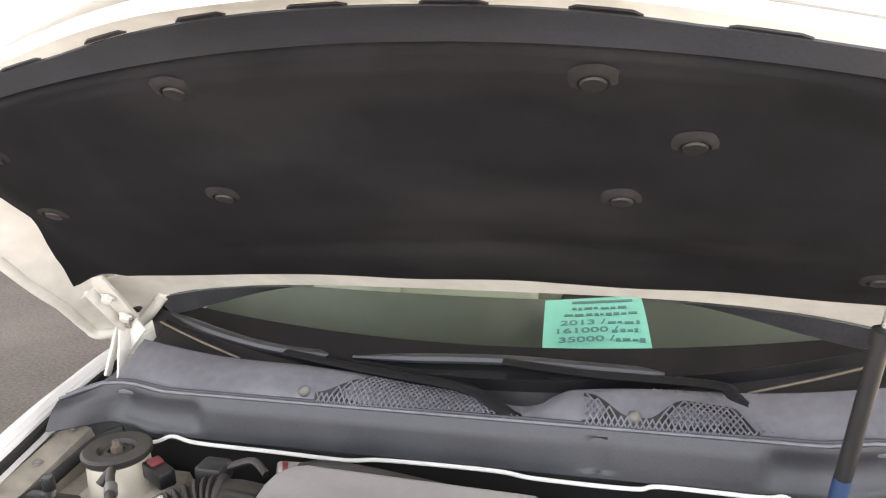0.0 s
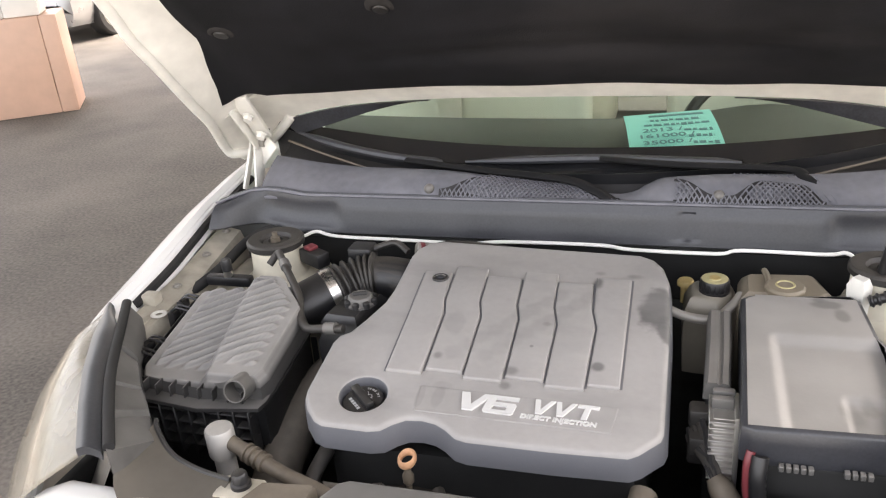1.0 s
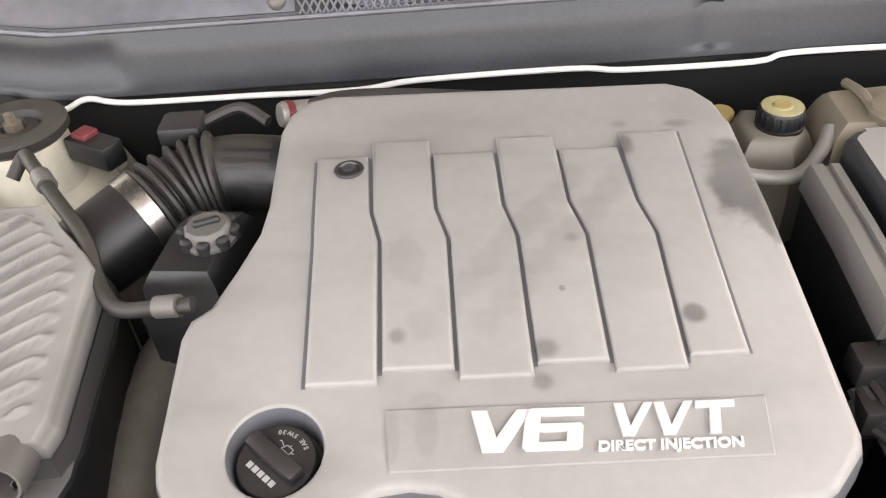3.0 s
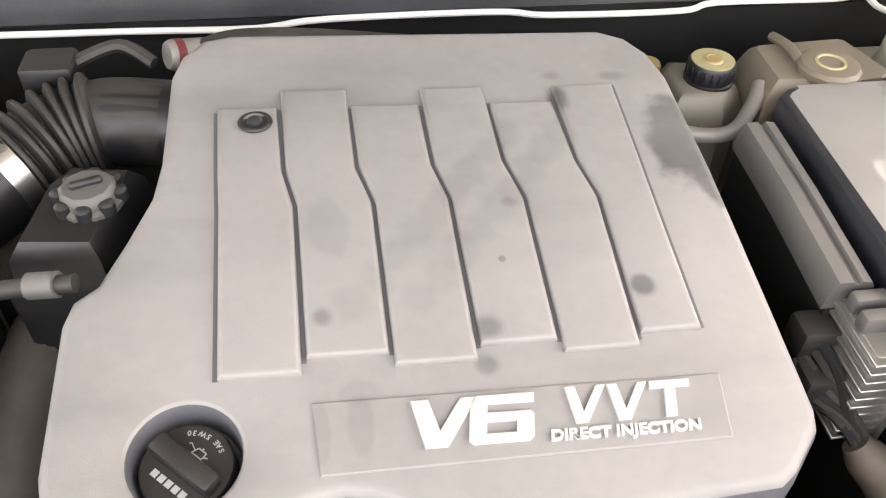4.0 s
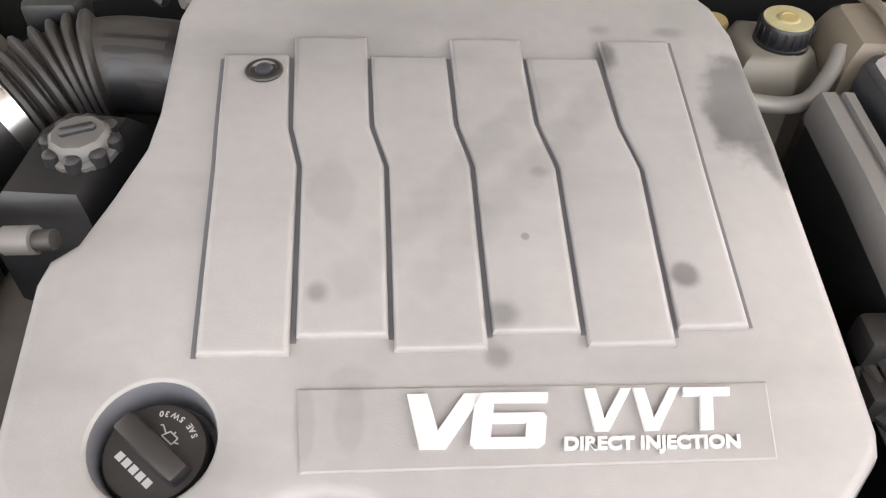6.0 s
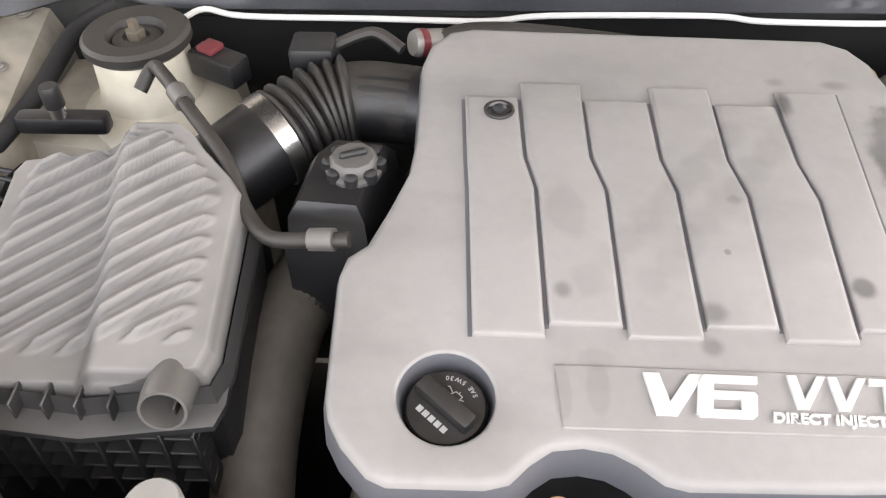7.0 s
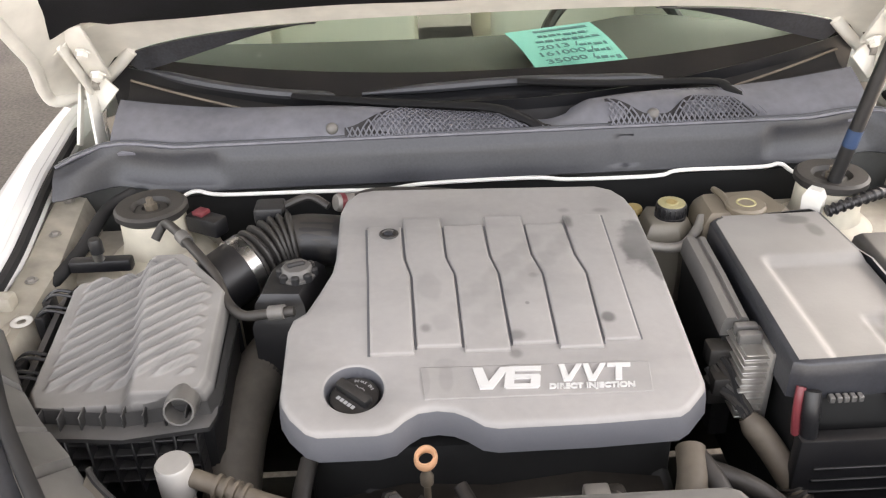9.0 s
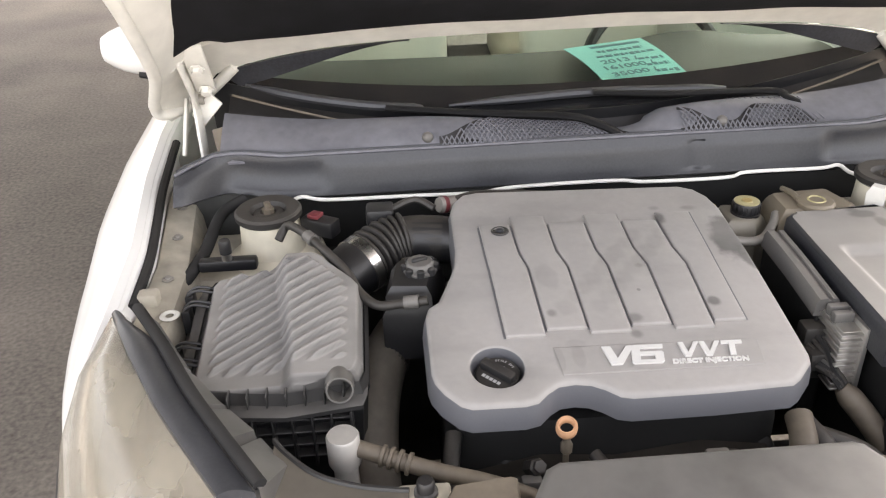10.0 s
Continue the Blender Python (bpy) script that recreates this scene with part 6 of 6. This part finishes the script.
loom = thing("wiring_loom", (0.27, -0.25, 0.60), "dusty taped wiring loom in corrugated sleeve", "wiring")
for j in range(7):
    bm = B()
    a = 0.85 * j
    tube(bm, [(0.228 + 0.006 * math.cos(a), -0.160 - 0.005 * j, 0.845 - 0.007 * j), (0.236 + 0.008 * math.cos(a), -0.195, 0.835 - 0.006 * j), (0.252 + 0.006 * math.sin(a), -0.225, 0.805), (0.270 + 0.005 * math.cos(a), -0.250, 0.770)], 0.0042, 6)
    part("wire", bm, M_HOSE if j % 3 else M_RUBBER, loom)
bm = B()
LO = [(0.255, -0.232, 0.795), (0.277, -0.255, 0.770), (0.300, -0.285, 0.735), (0.318, -0.300, 0.69), (0.322, -0.31, 0.60)]
tube(bm, LO, lambda t: 0.0165 - 0.006 * (1 - ease(t / 0.12)), 14)
part("sleeve", bm, M_TAN, loom, "dust-browned sleeve")
ll = spline(LO, 12)
for i in range(24, 46, 2):
    bm = B()
    lathe(bm, [(0.0165, -0.003), (0.0185, -0.0015), (0.0185, 0.0015), (0.0165, 0.003)], turn_to(ll[i + 1] - ll[i], ll[i]), 14)
    part("corrugation", bm, M_HOSE, loom)

# ---- battery cover and battery ----
bat = thing("battery_box", (0.38, -0.1, 0.60), "dusty grey battery cover over a black battery tray", "battery")
BAT = [(0.282, -0.262), (0.296, -0.268), (0.448, -0.262), (0.462, -0.250), (0.470, -0.060), (0.462, -0.035), (0.456, 0.070), (0.446, 0.084), (0.305, 0.068), (0.294, 0.058)]
bm = B()
prism(bm, BAT, [(0.003, 0.852), (0.003, 0.880), (0.002, 0.897), (0.0, 0.8998), (-0.005, 0.9015)], caps=(True, False))
part("cover_side", bm, M_PANEL, bat)
bm = B()


def bat_top(u, v):
    y = -0.262 + 0.333 * v
    xs = []
    ins = offset(BAT, -0.0048)
    yy = max(-0.256, min(0.064, y))
    for i in range(len(ins)):
        (x1, y1), (x2, y2) = ins[i], ins[(i + 1) % len(ins)]
        if (y1 > yy) != (y2 > yy):
            xs.append(x1 + (x2 - x1) * (yy - y1) / (y2 - y1))
    x = min(xs) + (max(xs) - min(xs)) * u
    sink = 0.011 * ease((x - 0.322) / 0.016) * ease((-0.040 - yy) / 0.02) * (1 if x < 0.52 else 0)
    sink2 = 0.006 * ease((x - 0.398) / 0.01) * ease((-0.165 - yy) / 0.02)
    return (x, y if v not in (0, 1) else y, 0.9015 - sink - sink2)


sheet(bm, bat_top, 50, 60, (0, 0, -0.004))
part("cover_top", bm, M_BATT, bat)
# black case, further darkened in colour for the shade of the gap
bm = B()
box(bm, 0.298, 0.46, -0.268, 0.05, 0.60, 0.852, 0.004)
part("battery", bm, M_DARK, bat)
bm = B()
box(bm, 0.290, 0.50, -0.300, -0.281, 0.60, 0.815, 0.003)
tray = part("tray", bm, M_BLACK, bat)
for j in range(5):
    bm = B()
    z = 0.70 + 0.018 * j
    box(bm, 0.31, 0.49, -0.3035, -0.300, z, z + 0.004, 0.001, 1)
    part("rib", bm, M_BLACK, tray)
for j in range(9):
    bm = B()
    x = 0.322 + 0.008 * j + (0.03 if j > 4 else 0)
    box(bm, x, x + 0.006, -0.281, -0.272, 0.852, 0.860, 0.001, 1)
    part("vent", bm, M_MODULE, bat)
bm = B()
tube(bm, [(0.292, -0.270, 0.870), (0.289, -0.276, 0.855), (0.289, -0.280, 0.830), (0.291, -0.282, 0.812)], 0.0055, 10)
part("red_cable_boot", bm, M_RED, bat, "red terminal cable boot")
bm = B()
tube(bm, [(0.302, -0.276, 0.868), (0.300, -0.286, 0.845), (0.302, -0.288, 0.815)], 0.010, 10)
part("terminal_boot", bm, M_BLACK, bat)
fb = thing("fuse_box", (0.56, -0.02, 0.70), "dusty black fuse box beside the battery", "fuse box")
bm = B()
prism(bm, [(0.485, -0.20), (0.60, -0.20), (0.60, 0.045), (0.500, 0.045)], [(0.0, 0.65), (0.004, 0.84), (0.0, 0.872), (-0.006, 0.880), (-0.01, 0.881)])
part("lid", bm, M_MODULE, fb)
cable = thing("ribbed_cable", (0.52, 0.08, 0.86), "black corrugated cable along the strut tower", "cable")
CL = [(0.47, 0.080, 0.895), (0.50, 0.082, 0.905), (0.54, 0.092, 0.912), (0.58, 0.11, 0.91), (0.62, 0.12, 0.90)]
bm = B()
tube(bm, CL, 0.0075, 10)
part("core", bm, M_BLACK, cable)
cl = spline(CL, 10)
for i in range(2, 38, 3):
    bm = B()
    lathe(bm, [(0.0075, -0.003), (0.0098, -0.001), (0.0098, 0.001), (0.0075, 0.003)], turn_to(cl[i + 1] - cl[i], cl[i]), 12)
    part("rib", bm, M_BLACK, cable)
bm = B()
prism(bm, [(0.445, 0.105), (0.462, 0.085), (0.475, 0.10), (0.470, 0.130)], [(0.0, 0.86), (0.002, 0.91), (-0.003, 0.922)])
tagged(part("tower_bracket", bm, M_INNER, None), "white metal bracket in front of the strut tower", "bracket")

# ---- radiator top shield and front plastics ----
sh = thing("radiator_shield", (0.05, -0.38, 0.76), "dusty grey plastic radiator top shield", "shield")
bm = B()
SH = [(-0.172, -0.416), (-0.158, -0.408), (0.162, -0.408), (0.174, -0.414), (0.200, -0.46), (0.200, -0.56), (-0.20, -0.56), (-0.20, -0.47)]
prism(bm, SH, [(0.0, 0.800), (0.001, 0.868), (-0.003, 0.8725), (-0.008, 0.8735)], lambda x, y, w: Vector((x, y, w + 0.10 * min(0, y + 0.43))))
part("panel", bm, M_SHIELD, sh)
bm = B()
box(bm, -0.02, 0.10, -0.520, -0.482, 0.855, 0.8690, 0.002)
part("opening", bm, M_WIPER, sh, "dark latch opening")
sl = thing("front_panel", (-0.28, -0.40, 0.74), "mud-dusted tan plastic front panel", "panel")
bm = B()
prism(bm, [(-0.272, -0.416), (-0.21, -0.409), (-0.203, -0.412), (-0.203, -0.54), (-0.31, -0.54), (-0.295, -0.46)], [(0.0, 0.80), (0.0, 0.855), (-0.003, 0.859)], lambda x, y, w: Vector((x, y, w + 0.12 * min(0, y + 0.43))))
part("panel", bm, M_TAN, sl)
sr = thing("front_panel", (0.35, -0.40, 0.74), "mud-dusted tan plastic front panel", "panel")
bm = B()
prism(bm, [(0.180, -0.418), (0.272, -0.417), (0.31, -0.44), (0.34, -0.54), (0.204, -0.54), (0.204, -0.47)], [(0.0, 0.80), (0.0, 0.855), (-0.003, 0.859)], lambda x, y, w: Vector((x, y, w + 0.12 * min(0, y + 0.43))))
part("panel", bm, M_TAN, sr)
bf = thing("hood_buffer", (-0.302, -0.417, 0.848), "black rubber hood buffer on a pale bracket", "buffer")
bm = B()
box(bm, -0.332, -0.275, -0.44, -0.40, 0.80, 0.848, 0.004)
part("bracket", bm, M_BEIGE, bf)
bm = B()
lathe(bm, [(0.013, 0.0), (0.013, 0.006), (0.010, 0.008), (0.010, 0.018), (0.008, 0.021), (0.0, 0.022)], Matrix.Translation((-0.302, -0.417, 0.847)), 18)
part("buffer", bm, M_BLACK, bf)
gd = thing("air_guide", (-0.46, -0.33, 0.72), "dusty dark plastic air guide beside the headlight", "air guide")
bm = B()


GUIDE = [(-0.468, -0.342, 0.872), (-0.458, -0.356, 0.868), (-0.42, -0.385, 0.856), (-0.37, -0.402, 0.850), (-0.32, -0.412, 0.850)]
GL = spline(GUIDE, 5)


def guide(u, v):
    p = GL[round(u * 20)]
    return (p.x, p.y - 0.10 * v, p.z - 0.015 * v - 0.01 * math.sin(math.pi * u) * v)


sheet(bm, guide, 20, 6, (0, 0, -0.05))
part("panel", bm, M_GUIDE, gd)
bm = B()
tube(bm, [Vector(guide(u / 8, 0)) for u in range(9)], 0.0035, 6, n=2)
part("rim", bm, M_DUSTY_BLACK, gd)
outlet = thing("coolant_outlet", (0.155, -0.31, 0.70), "dust-brown branched coolant outlet hose", "hose")
bm = B()
tube(bm, [(0.172, -0.285, 0.80), (0.166, -0.318, 0.788), (0.155, -0.345, 0.755), (0.150, -0.36, 0.70)], 0.017, 14)
branch = part("main_branch", bm, M_TAN, outlet)
bm = B()
tube(bm, [(0.176, -0.29, 0.798), (0.192, -0.325, 0.785), (0.205, -0.35, 0.755), (0.21, -0.36, 0.70)], 0.012, 12)
part("side_branch", bm, M_HOSE, outlet)
bm = B()
tube(bm, [(0.160, -0.335, 0.772), (0.156, -0.343, 0.760)], 0.0195, 14)
part("clamp", bm, M_STEEL, outlet)
bm = B()
tube(bm, [(0.10, -0.345, 0.765), (0.13, -0.355, 0.770), (0.155, -0.352, 0.765)], 0.012, 12)
part("stub", bm, M_HOSE, outlet)

# small brackets and clips seen below the front of the cover
clip = thing("harness_clip", (0.0, -0.335, 0.74), "grey plastic harness clip below the engine cover", "clip")
bm = B()
tube(bm, [(-0.03, -0.335, 0.745), (-0.022, -0.34, 0.775), (-0.002, -0.34, 0.785), (0.012, -0.335, 0.782)], 0.0028, 6)
tube(bm, [(-0.012, -0.34, 0.75), (0.004, -0.342, 0.768), (0.008, -0.34, 0.784)], 0.0045, 6)
part("hook", bm, M_STEEL, clip)
bm = B()
box(bm, -0.010, 0.006, -0.345, -0.33, 0.735, 0.746, 0.003)
part("foot", bm, M_DUSTY_BLACK, clip)
br2 = thing("engine_bracket", (0.085, -0.32, 0.74), "dusty cast bracket with a round boss", "bracket")
bm = B()
box(bm, 0.072, 0.096, -0.325, -0.30, 0.725, 0.772, 0.008)
part("arm", bm, M_HOSE, br2)
bm = B()
lathe(bm, [(0.011, -0.02), (0.011, 0.010), (0.008, 0.012), (0.0, 0.012)], turn_to((0.1, -0.8, 0.6), (0.082, -0.325, 0.766)), 16)
part("boss", bm, M_MODULE, br2)
nozzle = thing("oil_filler_bolt", (-0.165, -0.31, 0.76), "dull steel hex bolt below the engine cover", "bolt", "bolts on the engine")
bm = B()
lathe(bm, [(0.011, -0.03), (0.011, 0.0), (0.008, 0.002), (0.008, 0.010), (0.0, 0.011)], turn_to((0.2, -0.7, 0.7), (-0.165, -0.325, 0.785)), 6)
part("head", bm, M_HOSE, nozzle)
